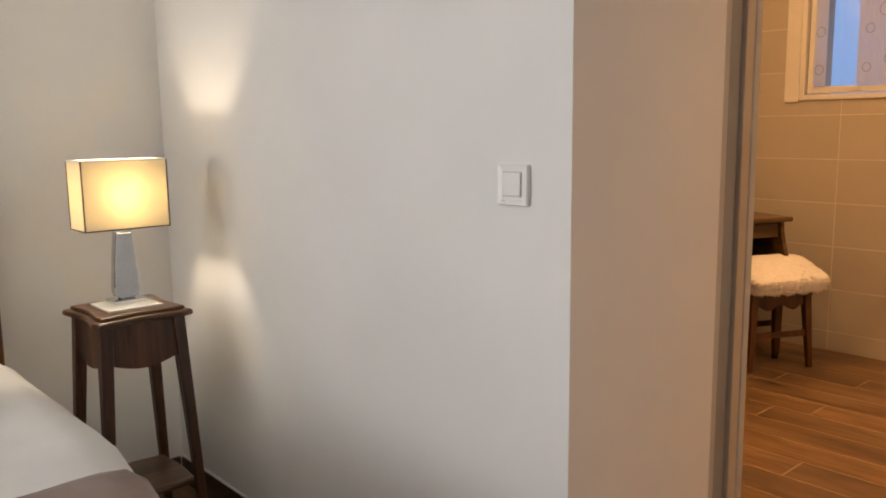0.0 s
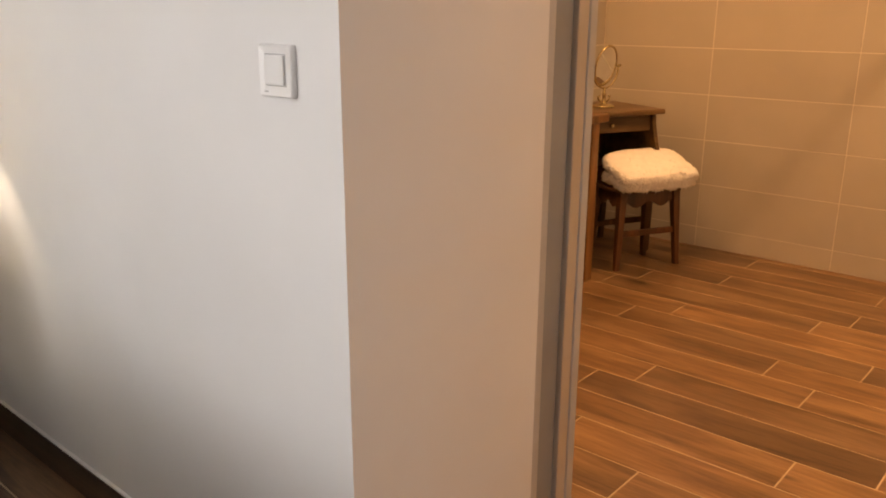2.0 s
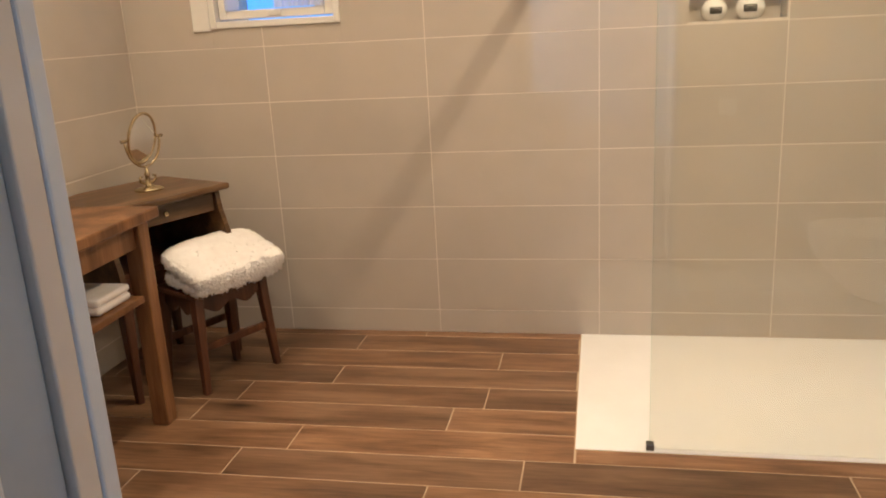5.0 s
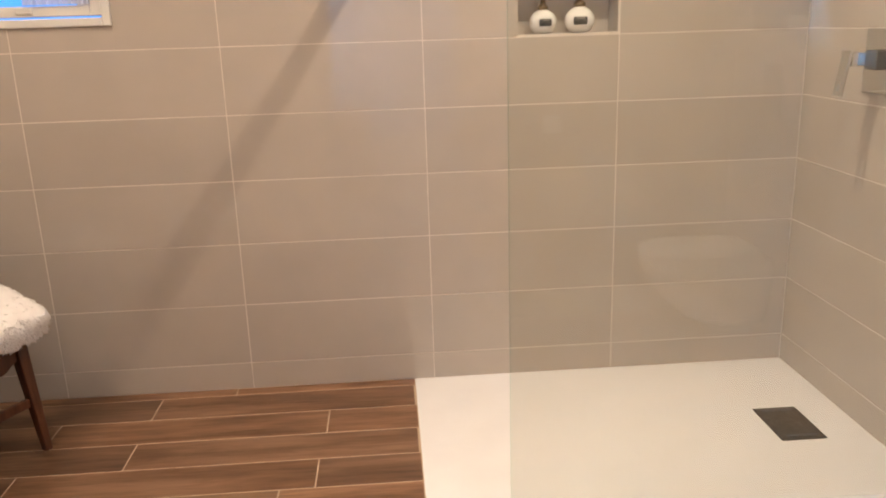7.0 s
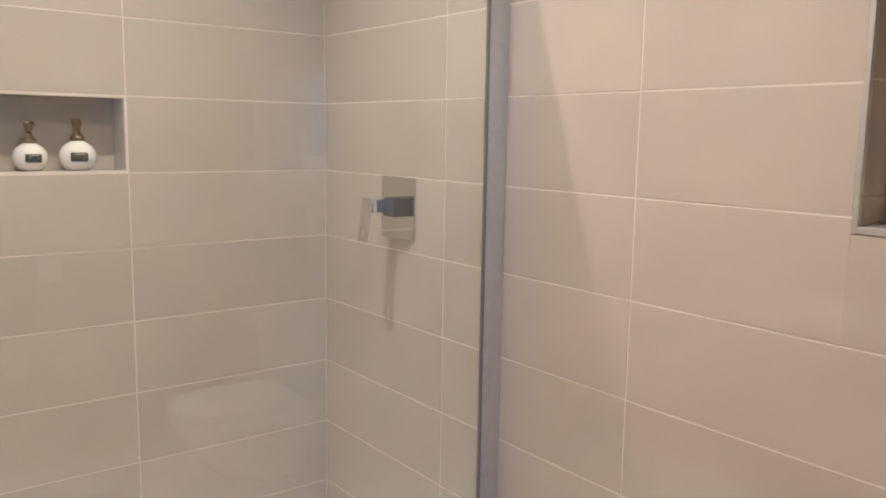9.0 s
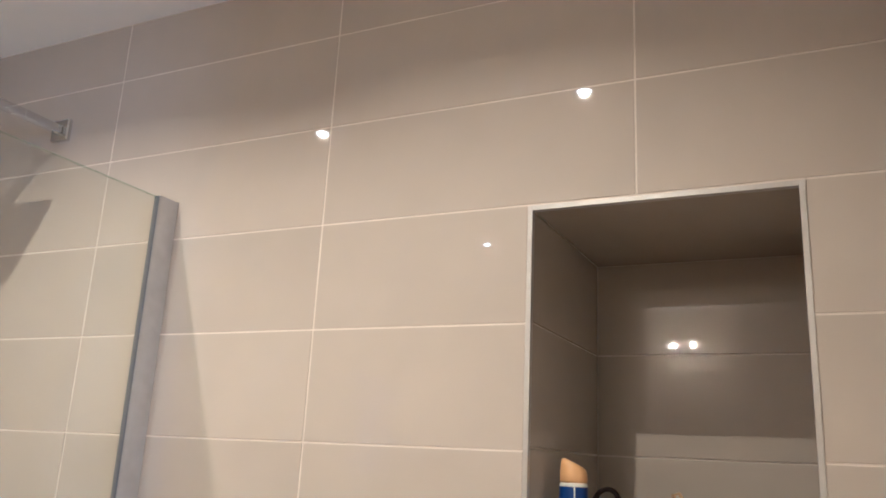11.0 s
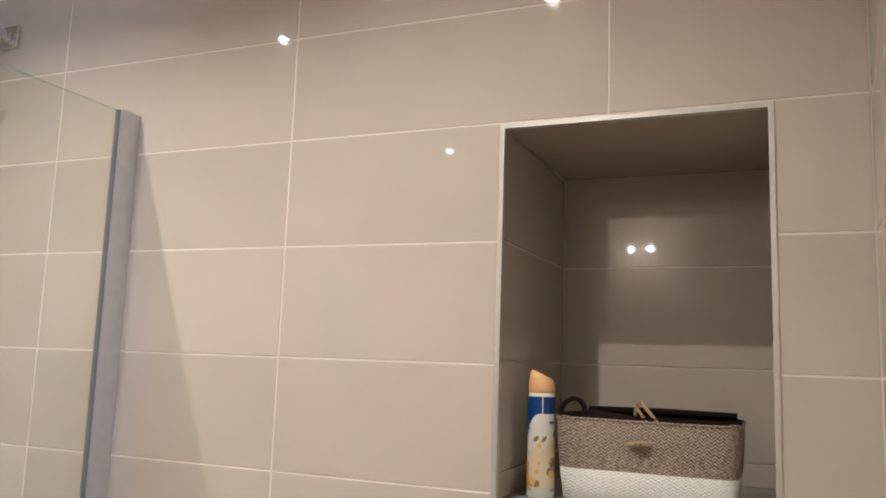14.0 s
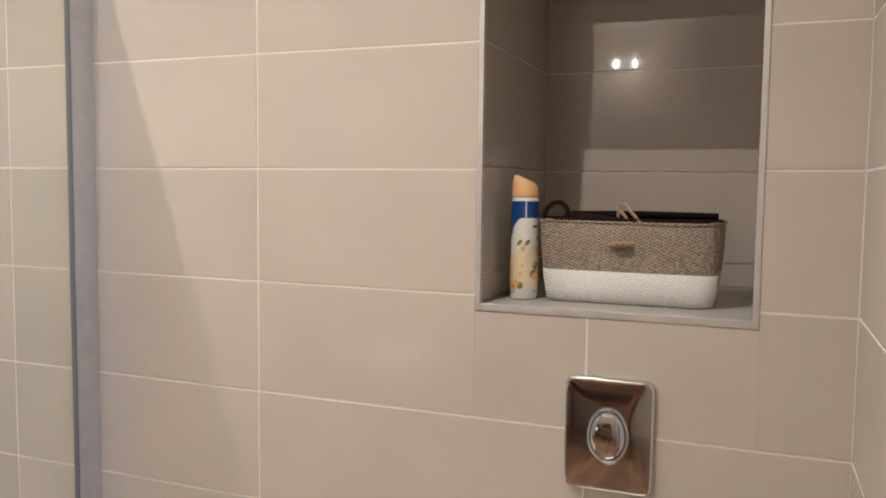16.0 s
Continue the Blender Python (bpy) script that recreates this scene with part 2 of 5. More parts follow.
M = dict(
    tile=tile_material(),
    grout=mottled("pale_grout", (0.74, 0.68, 0.60), (0.66, 0.60, 0.53), 0.8, 9),
    plaster=mottled("white_wall_paint", (0.74, 0.74, 0.74), (0.79, 0.79, 0.79), 0.7, 2.2, 0.12, fine=90.0),
    ceiling=mottled("white_ceiling_paint", (0.86, 0.85, 0.84), (0.89, 0.88, 0.87), 0.85, 1.5, 0.08),
    plank=plank_material(),
    joint=mottled("floor_joint", (0.56, 0.44, 0.31), (0.47, 0.36, 0.25), 0.85, 14),
    plinth=wood("dark_plinth", (0.03, 0.016, 0.009), (0.075, 0.04, 0.022), (0.13, 0.075, 0.042), 0.4),
    tray=mottled("white_resin_tray", (0.84, 0.83, 0.85), (0.88, 0.87, 0.89), 0.5, 6, 0.12, fine=220.0),
    chrome=mat("chrome", (0.72, 0.73, 0.74), 0.06, 1.0),
    lamp_steel=mottled("brushed_steel", (0.50, 0.50, 0.50), (0.60, 0.60, 0.60), 0.09, 30, 0.03, 1.0),
    # plain dark colour in place of the mixer block's dark chrome reflections
    dark_reflection=mat("chrome_dark_reflection", (0.06, 0.058, 0.055), 0.25, 0.0),
    satin=mottled("satin_aluminium", (0.52, 0.50, 0.47), (0.58, 0.56, 0.53), 0.34, 30, 0.05, 0.45),
    drain=mottled("dark_steel_drain", (0.16, 0.155, 0.145), (0.22, 0.215, 0.20), 0.35, 40, 0.1, 0.9),
    glass=glass_material("shower_glass", (0.953, 0.961, 0.941)),
    pane=glass_material("window_glass", (0.95, 0.97, 0.98), 0.02),
    edge=glass_material("green_glass_edge", (0.82, 0.90, 0.86), 0.1),
    rubber=mat("dark_seal", (0.15, 0.155, 0.17), 0.35),
    upvc=mottled("white_window_plastic", (0.72, 0.70, 0.66), (0.78, 0.76, 0.72), 0.35, 8, 0.03),
    jamb=mottled("painted_door_lining", (0.47, 0.40, 0.33), (0.53, 0.46, 0.38), 0.45, 6, 0.06),
    casing=mottled("grey_metal_lining", (0.43, 0.43, 0.44), (0.48, 0.48, 0.49), 0.4, 12, 0.04),
    leaf=mottled("grey_door_edge", (0.24, 0.255, 0.28), (0.28, 0.295, 0.32), 0.5, 8),
    sill=mottled("warm_grey_sill", (0.36, 0.34, 0.315), (0.42, 0.40, 0.37), 0.3, 14, 0.05),
    # the pocket's shade is put into this dark colour
    slot=mat("pocket_shade", (0.10, 0.10, 0.11), 0.7),
    walnut=wood("dark_walnut", (0.022, 0.008, 0.004), (0.080, 0.029, 0.013), (0.16, 0.064, 0.029), 0.35, (14, 14, 1.4), 0.15),
    walnut_top=wood("waxed_walnut_top", (0.045, 0.02, 0.010), (0.13, 0.06, 0.03), (0.22, 0.11, 0.055), 0.3, (14, 1.4, 14), 0.15),
    pine=wood("honey_pine", (0.09, 0.036, 0.011), (0.25, 0.115, 0.04), (0.37, 0.195, 0.08), 0.4, (14, 14, 1.3), 0.15),
    oak=wood("aged_oak", (0.028, 0.013, 0.005), (0.115, 0.060, 0.024), (0.23, 0.132, 0.055), 0.35, (14, 1.3, 14), 0.15),
    marble=mottled("white_marble", (0.78, 0.77, 0.74), (0.62, 0.61, 0.59), 0.15, 7, 0.02),
    shade=cloth_through("cream_shade_cloth", (0.80, 0.75, 0.62), (0.96, 0.84, 0.60), 0.23),
    seam=mat("brown_shade_seam", (0.16, 0.11, 0.06), 0.8),
    bulb=glow("lit_bulb", (1.0, 0.66, 0.36), 5.0),
    lens=glow("lit_spot_lens", (1.0, 0.80, 0.58), 110.0),
    white_glaze=mat("white_ceramic", (0.83, 0.82, 0.80), 0.08),
    white_plastic=mat("white_plastic", (0.80, 0.80, 0.80), 0.28),
    grey_plastic=mat("grey_plastic", (0.42, 0.42, 0.43), 0.35),
    black=mat("black_label", (0.02, 0.02, 0.02), 0.5),
    cream_ink=mat("pale_print", (0.55, 0.52, 0.45), 0.5),
    bronze=mottled("aged_bronze", (0.23, 0.17, 0.09), (0.30, 0.23, 0.13), 0.28, 40, 0.1, 1.0),
    brass=mottled("polished_brass", (0.52, 0.42, 0.24), (0.60, 0.50, 0.30), 0.2, 30, 0.04, 1.0),
    mirror=mat("mirror_glass", (0.85, 0.86, 0.86), 0.01, 1.0),
    sheet=mottled("white_bed_linen", (0.70, 0.69, 0.68), (0.78, 0.77, 0.76), 0.9, 5, 0.4, fine=400.0),
    throw=mottled("taupe_quilted_throw", (0.25, 0.19, 0.175), (0.31, 0.245, 0.225), 0.85, 12, 0.5, fine=300.0),
    stitch=mat("taupe_stitching", (0.36, 0.29, 0.265), 0.9),
    grey_cloth=mottled("pale_grey_cushion", (0.44, 0.43, 0.42), (0.50, 0.49, 0.48), 0.9, 12, 0.4, fine=300.0),
    pile=mottled("cream_shag_cotton", (0.90, 0.87, 0.86), (0.84, 0.80, 0.79), 0.95, 30, 0.5, fine=500.0),
    weave=weave_material("woven_seagrass", ((0.05, 0.035, 0.025), (0.27, 0.21, 0.15), (0.50, 0.42, 0.32)), ((0.11, 0.08, 0.055), (0.55, 0.47, 0.37)), 0.42),
    white_weave=weave_material("white_painted_weave", ((0.56, 0.54, 0.51), (0.79, 0.78, 0.76), (0.86, 0.85, 0.84)), ((0.72, 0.70, 0.67), (0.87, 0.86, 0.85)), 0.5),
    lining=mottled("dark_brown_lining", (0.010, 0.007, 0.006), (0.018, 0.012, 0.010), 0.95, 30, 0.3, Specular_IOR_Level=0.08),
    orange=mat("orange_cap", (0.76, 0.47, 0.20), 0.35),
    blue=mat("deep_blue_print", (0.012, 0.05, 0.24), 0.3),
    can_white=mat("white_can_print", (0.72, 0.71, 0.66), 0.28),
    leafy=mat("olive_print", (0.22, 0.17, 0.05), 0.4),
    wash=mottled("cream_print_wash", (0.70, 0.58, 0.36), (0.66, 0.60, 0.46), 0.3, 60, 0.02),
    petal=mat("yellow_petal_print", (0.68, 0.42, 0.10), 0.4),
    twine=mottled("raw_twine", (0.36, 0.26, 0.15), (0.28, 0.19, 0.10), 0.9, 60, 0.5),
    lace=cloth_through("white_voile", (0.80, 0.80, 0.82), (0.9, 0.92, 0.95), 0.6),
    motif=mat("grey_curtain_motif", (0.56, 0.54, 0.56), 0.9),
    outside=glow("blue_daylight", (0.22, 0.45, 0.95), 0.95),
)

# ---- mesh helpers ----


def put(name, bm, material, parent=None, smooth=False):
    me = bpy.data.meshes.new(name)
    bmesh.ops.recalc_face_normals(bm, faces=bm.faces)
    bm.to_mesh(me)
    bm.free()
    if material:
        me.materials.append(material)
    if smooth:
        for p in me.polygons:
            p.use_smooth = True
    ob = new(name, me)
    ob.parent = parent
    return ob


def part(name, bm, material, parent, label="", smooth=False):
    return tagged(put(name, bm, material, parent, smooth), label)


def thing(name, label, category, m=None, group=""):
    ob = new(name)
    ob.empty_display_size = 0.05
    if m is not None:
        ob.matrix_world = m
    return tagged(ob, label, category, group)


def abox(bm, x0, x1, y0, y1, z0, z1, bevel=0.0, seg=2):
    r = bmesh.ops.create_cube(bm, size=1)
    for v in r["verts"]:
        v.co = Vector(((x0, x1)[v.co.x > 0], (y0, y1)[v.co.y > 0], (z0, z1)[v.co.z > 0]))
    if bevel:
        edges = list({e for v in r["verts"] for e in v.link_edges})
        bmesh.ops.bevel(bm, geom=edges, offset=bevel, segments=seg, affect="EDGES", profile=0.5)
    return bm


def bx(*a, bevel=0.0, seg=2):
    return abox(bmesh.new(), *a, bevel=bevel, seg=seg)


def lathe(profile, n=32, caps=True, bm=None):
    """Turns (radius, height) points about z."""
    bm = bm or bmesh.new()
    rings = [[bm.verts.new((r * math.cos(2 * math.pi * k / n), r * math.sin(2 * math.pi * k / n), z)) for k in range(n)] for r, z in profile]
    for a, b in zip(rings, rings[1:]):
        for k in range(n):
            bm.faces.new((a[k], a[(k + 1) % n], b[(k + 1) % n], b[k]))
    if caps:
        bm.faces.new(list(reversed(rings[0])))
        bm.faces.new(rings[-1])
    return bm


def tube(points, radius, n=8, bm=None, squash=1.0):
    """A round rod along points; radius may be a list."""
    bm = bm or bmesh.new()
    pts = [Vector(p) for p in points]
    rad = radius if isinstance(radius, (list, tuple)) else [radius] * len(pts)
    rings = []
    side = None
    for i, p in enumerate(pts):
        d = (pts[min(i + 1, len(pts) - 1)] - pts[max(i - 1, 0)]).normalized()
        if side is None:
            side = d.orthogonal().normalized()
        side = (side - d * side.dot(d)).normalized()
        up = d.cross(side)
        rings.append([bm.verts.new(p + (side * math.cos(2 * math.pi * k / n) + up * squash * math.sin(2 * math.pi * k / n)) * rad[i]) for k in range(n)])
    for a, b in zip(rings, rings[1:]):
        for k in range(n):
            bm.faces.new((a[k], a[(k + 1) % n], b[(k + 1) % n], b[k]))
    bm.faces.new(list(reversed(rings[0])))
    bm.faces.new(rings[-1])
    return bm


def prism(outline, m, depth, bm=None, bevel=0.0):
    """A flat outline (u, v) raised by depth along w; m carries u, v, w to the parent's axes."""
    bm = bm or bmesh.new()
    a = [bm.verts.new(m @ Vector((u, v, 0))) for u, v in outline]
    b = [bm.verts.new(m @ Vector((u, v, depth))) for u, v in outline]
    faces = [bm.faces.new(a), bm.faces.new(b)]
    n = len(a)
    faces += [bm.faces.new((a[k], a[(k + 1) % n], b[(k + 1) % n], b[k])) for k in range(n)]
    bmesh.ops.recalc_face_normals(bm, faces=faces)
    if bevel:
        bmesh.ops.bevel(bm, geom=list(faces[0].edges) + list(faces[1].edges), offset=bevel, segments=2, affect="EDGES", profile=0.5)
    return bm


def axes(o, u, v, w):
    return Matrix(((u[0], v[0], w[0], o[0]), (u[1], v[1], w[1], o[1]), (u[2], v[2], w[2], o[2]), (0, 0, 0, 1)))


def taper(bm, p, q, a, b):
    """A square leg from p to q with half widths a and b."""
    ring = []
    for c, h in ((Vector(p), a), (Vector(q), b)):
        ring.append([bm.verts.new(c + Vector((sx * h, sy * h, 0))) for sx, sy in ((-1, -1), (1, -1), (1, 1), (-1, 1))])
    f = [bm.faces.new(ring[0]), bm.faces.new(ring[1])]
    f += [bm.faces.new((ring[0][k], ring[0][(k + 1) % 4], ring[1][(k + 1) % 4], ring[1][k])) for k in range(4)]
    e = [x for x in {e for g in f for e in g.edges} if abs((x.verts[0].co - x.verts[1].co).z) > 0.02]
    bmesh.ops.bevel(bm, geom=e, offset=min(a, b) * 0.35, segments=2, affect="EDGES", profile=0.5)
    return bm


def holed(bm, axis, u0, u1, z0, z1, t0, t1, holes):
    """A wall slab from boxes round its openings. axis 'x': u runs along x, thickness along y."""
    us = sorted({u0, u1, *[h[0] for h in holes], *[h[1] for h in holes]})
    zs = sorted({z0, z1, *[h[2] for h in holes], *[h[3] for h in holes]})
    for a, b in zip(us, us[1:]):
        for c, d in zip(zs, zs[1:]):
            if any(h[0] <= a and b <= h[1] and h[2] <= c and d <= h[3] for h in holes):
                continue
            if axis == "x":
                abox(bm, a, b, t0, t1, c, d)
            else:
                abox(bm, t0, t1, a, b, c, d)
    bmesh.ops.remove_doubles(bm, verts=bm.verts, dist=1e-5)
    seen = {}
    for f in bm.faces:
        seen.setdefault(tuple(sorted(v.index for v in f.verts)), []).append(f)
    bmesh.ops.delete(bm, geom=[f for g in seen.values() if len(g) > 1 for f in g], context="FACES")
    return bm


def structure(name, bm, material, label="", parent=None):
    ob = put(name, bm, material, parent)
    return tagged(ob, label, "", "", "structure") if parent is None else tagged(ob, label)


# ---- large structure ----
NICHE_N = (0.507, 0.890, 1.372, 1.606)
NICHE_E = (2.538, 3.068, 1.332, 2.110)
WINDOW = (-1.575, -0.968, 1.452, 2.16)
BACK = 0.0010   # grout lies this far behind the tile faces

floor = structure("floor", bx(BED_W - 0.2, WALL_E + 0.4, -2.9, WALL_N + 0.4, -0.15, -0.0012), M["joint"], "wood-look floor tiles with pale joints")
wall_north = structure("wall_north", holed(bmesh.new(), "x", WALL_W - 0.3, WALL_E + 0.6, 0, CEIL + 0.3, WALL_N + BACK, WALL_N + 0.42, [WINDOW, NICHE_N]), M["grout"], "wall of long glazed beige tiles")
bm = bmesh.new()
abox(bm, NICHE_N[0] - .01, NICHE_N[1] + .01, WALL_N + 0.135, WALL_N + 0.2, NICHE_N[2] - .01, NICHE_N[3] + .01)
structure("niche_lining_north", bm, M["tile"], "shallow tiled shelf recess")
wall_east = structure("wall_east", holed(bmesh.new(), "y", WALL_D - 0.4, WALL_N, 0, CEIL + 0.3, WALL_E + BACK, WALL_E + 0.7, [NICHE_E]), M["grout"], "wall of long glazed beige tiles")
bm = bmesh.new()
abox(bm, WALL_E + 0.54, WALL_E + 0.6, NICHE_E[0] - .02, NICHE_E[1] + .02, NICHE_E[2] - .02, NICHE_E[3] + .02)
structure("niche_lining_east", bm, M["grout"], "deep tiled recess")
wall_west = structure("wall_west", bx(WALL_W - 0.3, WALL_W - BACK, WALL_D - 0.1, WALL_N, 0, CEIL + 0.3), M["grout"], "wall of glazed beige tiles")
# the door wall: two leaves on the pocket side, with the slot between them
bm = bmesh.new()
abox(bm, BED_W - 0.3, DOOR_L, WALL_B, 2.105, 0, 2.5)
abox(bm, BED_W - 0.3, DOOR_L - 0.075, 2.281, WALL_D - BACK, 0, 2.5)
abox(bm, DOOR_R, 2.6, WALL_B, WALL_D - BACK, 0, 2.5)
abox(bm, BED_W - 0.3, 2.6, WALL_B, WALL_D - BACK, 2.5, CEIL + 0.3)
wall_door = structure("wall_south", bm, M["plaster"], "thick white wall with a doorway")
structure("wall_bedroom_west", holed(bmesh.new(), "y", -2.9, WALL_B, 0, CEIL + 0.3, BED_W - 0.3, BED_W, [(-2.50, -1.40, 0.95, 2.25)]), M["plaster"], "white painted bedroom wall with a window opening")
structure("wall_bedroom_east", bx(2.4, 2.7, -2.9, WALL_B, 0, CEIL + 0.3), M["plaster"], "white painted bedroom wall")
structure("wall_bedroom_south", bx(BED_W, 2.4, -2.9, -2.65, 0, CEIL + 0.3), M["plaster"], "white painted bedroom wall")
structure("ceiling_bathroom", bx(WALL_W - 0.2, WALL_E + 0.3, WALL_D - 0.3, WALL_N + 0.3, CEIL, CEIL + 0.12), M["ceiling"], "smooth white ceiling")
structure("ceiling_bedroom", bx(BED_W - 0.2, 2.6, -2.9, WALL_D - 0.3, CEIL + 0.002, CEIL + 0.12), M["ceiling"], "smooth white ceiling")

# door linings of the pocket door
# a thin dark sheet at the pocket's back carries its shade
door = structure("door_1", bx(DOOR_L - 0.105, DOOR_L - 0.095, 2.107, 2.280, 0, 2.5), M["slot"], "sliding door pushed into its pocket, shade painted on the back")
structure("pocket_trim", bx(DOOR_L - 0.07, DOOR_L - 0.002, 2.1055, 2.134, 0, 2.5, bevel=0.004), M["casing"], "slim grey lining", door)
# the leaf edge's grey also stands in for shade in the slot
structure("door_leaf_edge", bx(DOOR_L - 0.094, DOOR_L - 0.050, 2.160, 2.274, 0.01, 2.49, bevel=0.003), M["leaf"], "edge of the sliding leaf", door)
structure("inner_lining", bx(DOOR_L - 0.0745, DOOR_L - 0.039, 2.278, 2.3195, 0, 2.5, bevel=0.003), M["jamb"], "painted lining", door)
structure("inner_trim", bx(DOOR_L - 0.0745, DOOR_L - 0.036, 2.320, 2.352, 0, 2.5, bevel=0.004), M["casing"], "grey lining edge", door)
structure("closing_jamb", bx(DOOR_R - 0.027, DOOR_R - 0.0005, 2.205, 2.37, 0, 2.5, bevel=0.003), M["leaf"], "grey closing jamb", door)
structure("lintel_lining", bx(DOOR_L - 0.073, DOOR_R - 0.028, 2.333, 2.37, 2.478, 2.499, bevel=0.003), M["casing"], "grey head lining", door)

# plinth tiles of the bedroom
structure("baseboard_1", bx(BED_W + 0.014, DOOR_L - 0.002, WALL_B - 0.012, WALL_B - 0.0005, 0, 0.098, bevel=0.002), M["plinth"], "dark wood-look plinth tiles")
structure("baseboard_2", bx(BED_W + 0.0005, BED_W + 0.012, -2.6, WALL_B - 0.013, 0, 0.098, bevel=0.002), M["plinth"], "dark wood-look plinth tiles")
structure("trim_caulk", bx(BED_W + 0.014, DOOR_L - 0.003, WALL_B - 0.0085, WALL_B - 0.0006, 0.0985, 0.104), M["white_plastic"], "white sealant line over the plinth")


# window with its reveal, frame, sash and voile curtain
def window():
    w = structure("window_1", bx(WINDOW[0] + .002, WINDOW[1] - .002, WALL_N + 0.10, WALL_N + 0.105, WINDOW[2] + .002, WINDOW[3] - .002), M["pane"], "small white window with a voile curtain")
    w.visible_shadow = False
    x0, x1, z0, z1 = WINDOW

    def surround(name, a, c, y0, y1, width, material):
        bm = bmesh.new()
        abox(bm, x0 - a, x0 - a + width, y0, y1, z0 - c, z1 + c, 0.004)
        abox(bm, x1 + a - width, x1 + a, y0, y1, z0 - c, z1 + c, 0.004)
        abox(bm, x0 - a + width, x1 + a - width, y0, y1, z0 - c, z0 - c + width, 0.004)
        abox(bm, x0 - a + width, x1 + a - width, y0, y1, z1 + c - width, z1 + c, 0.004)
        structure(name, bm, material, "", w)
    surround("frame", 0.003, 0.003, WALL_N - 0.012, WALL_N + 0.10, 0.030, M["upvc"])
    surround("sash", -0.034, -0.034, WALL_N + 0.015, WALL_N + 0.09, 0.038, M["upvc"])
    structure("side_board", bx(x0 - 0.088, x0 - 0.0035, WALL_N - 0.014, WALL_N - 0.0006, z0 - 0.012, z1 + 0.02, bevel=0.004), M["upvc"], "", w)
    structure("sill_clip", bx(-1.30, -1.24, WALL_N + 0.004, WALL_N + 0.014, z0 + 0.045, z0 + 0.068, bevel=0.003), M["upvc"], "", w)
    structure("mullion", bx(-1.105, -1.06, WALL_N + 0.07, WALL_N + 0.098, z0 + 0.07, z1 - 0.07, bevel=0.004), M["upvc"], "", w)


window()
# blue daylight beyond the window
structure("backdrop", bx(-3.6, 0.9, 7.0, 7.02, 0.2, 4.6), M["outside"], "plain blue daylight beyond the window")


def curtain():
    c = thing("curtain", "sheer white voile curtain with ring motifs on a window", "curtain", pose(0, WALL_N + 0.005, 0))
    bm = bmesh.new()
    x0, x1, z0, z1 = WINDOW[0] + 0.07, WINDOW[1] - 0.07, WINDOW[2] + 0.075, WINDOW[3] - 0.07
    n = 70
    for a, b in ((x0, x0 + 0.07), (x0 + 0.235, x1)):
        cols = []
        for k in range(n + 1):
            x = a + (b - a) * k / n
            y = 0.004 * math.sin(k * 0.7) + 0.002 * math.sin(k * 1.9)
            cols.append([bm.verts.new((x, y, z0)), bm.verts.new((x, y * 0.6, z1))])
        for p, q in zip(cols, cols[1:]):
            bm.faces.new((p[0], q[0], q[1], p[1]))
    part("voile", bm, M["lace"], c, smooth=True)
    rnd = random.Random(4)
    for k in range(9):
        x, z, r = rnd.uniform(x0 + 0.26, x1 - 0.03), rnd.uniform(z0 + 0.04, z1 - 0.04), rnd.uniform(0.018, 0.032)
        if k < 2:
            x, z = x0 + 0.035, z0 + 0.09 + 0.21 * k
        ring = [(x + r * math.cos(a * math.pi / 9), -0.009, z + r * 1.15 * math.sin(a * math.pi / 9)) for a in range(19)]
        part("motif", tube(ring, 0.0024, 5), M["motif"], c)


curtain()

# ---- shower ----
tray = tagged(put("shower_tray", bx(0.07, WALL_E - 0.001, 4.03, WALL_N - 0.001, -0.0008, 0.0024, bevel=0.001), M["tray"]), "flat white resin shower tray set into the floor", "shower tray")
dr = thing("drain_cover", "dark steel rectangular cover on the shower drain", "drain", pose(1.388, 4.512, 0.0024))
part("plate", bx(-0.080, 0.080, -0.118, 0.118, 0.0005, 0.005, bevel=0.002), M["drain"], dr)
for ya in (-0.100, 0.086):
    part("slot_strip", bx(-0.055, -0.004, ya, ya + 0.014, 0.0055, 0.0066), M["rubber"], dr)
    part("slot_strip", bx(0.006, 0.057, ya, ya + 0.014, 0.0055, 0.0066), M["rubber"], dr)


def shower_screen():
    s = thing("shower_screen", "clear glass walk-in shower panel in a satin wall profile", "shower screen", pose(0, 4.054, -0.0086))
    part("glass_panel", bx(0.318, 1.590, -0.004, 0.004, 0.0125, 2.215), M["glass"], s, "clear glass panel")
    part("glass_edge", bx(0.3158, 0.3176, -0.0042, 0.0042, 0.0125, 2.215), M["edge"], s, "greenish polished edge")
    part("top_edge", bx(0.318, 1.560, -0.0042, 0.0042, 2.2155, 2.2175), M["edge"], s, "greenish polished edge")
    bm = bmesh.new()
    abox(bm, 1.562, 1.6285, -0.0085, -0.0055, 0.0115, 2.222, 0.001)
    abox(bm, 1.562, 1.6285, 0.0055, 0.0085, 0.0115, 2.222, 0.001)
    abox(bm, 1.600, 1.6285, -0.0054, 0.0054, 0.0115, 2.2215)
    part("wall_profile", bm, M["satin"], s, "satin aluminium profile")
    part("seal", bx(1.5585, 1.5616, -0.008, 0.008, 0.0115, 2.220, bevel=0.002), M["rubber"], s, "dark sealing strip")
    part("foot_clamp", bx(0.305, 0.331, -0.018, 0.012, 0.011, 0.034, bevel=0.003), M["drain"], s, "small steel foot clamp")


shower_screen()


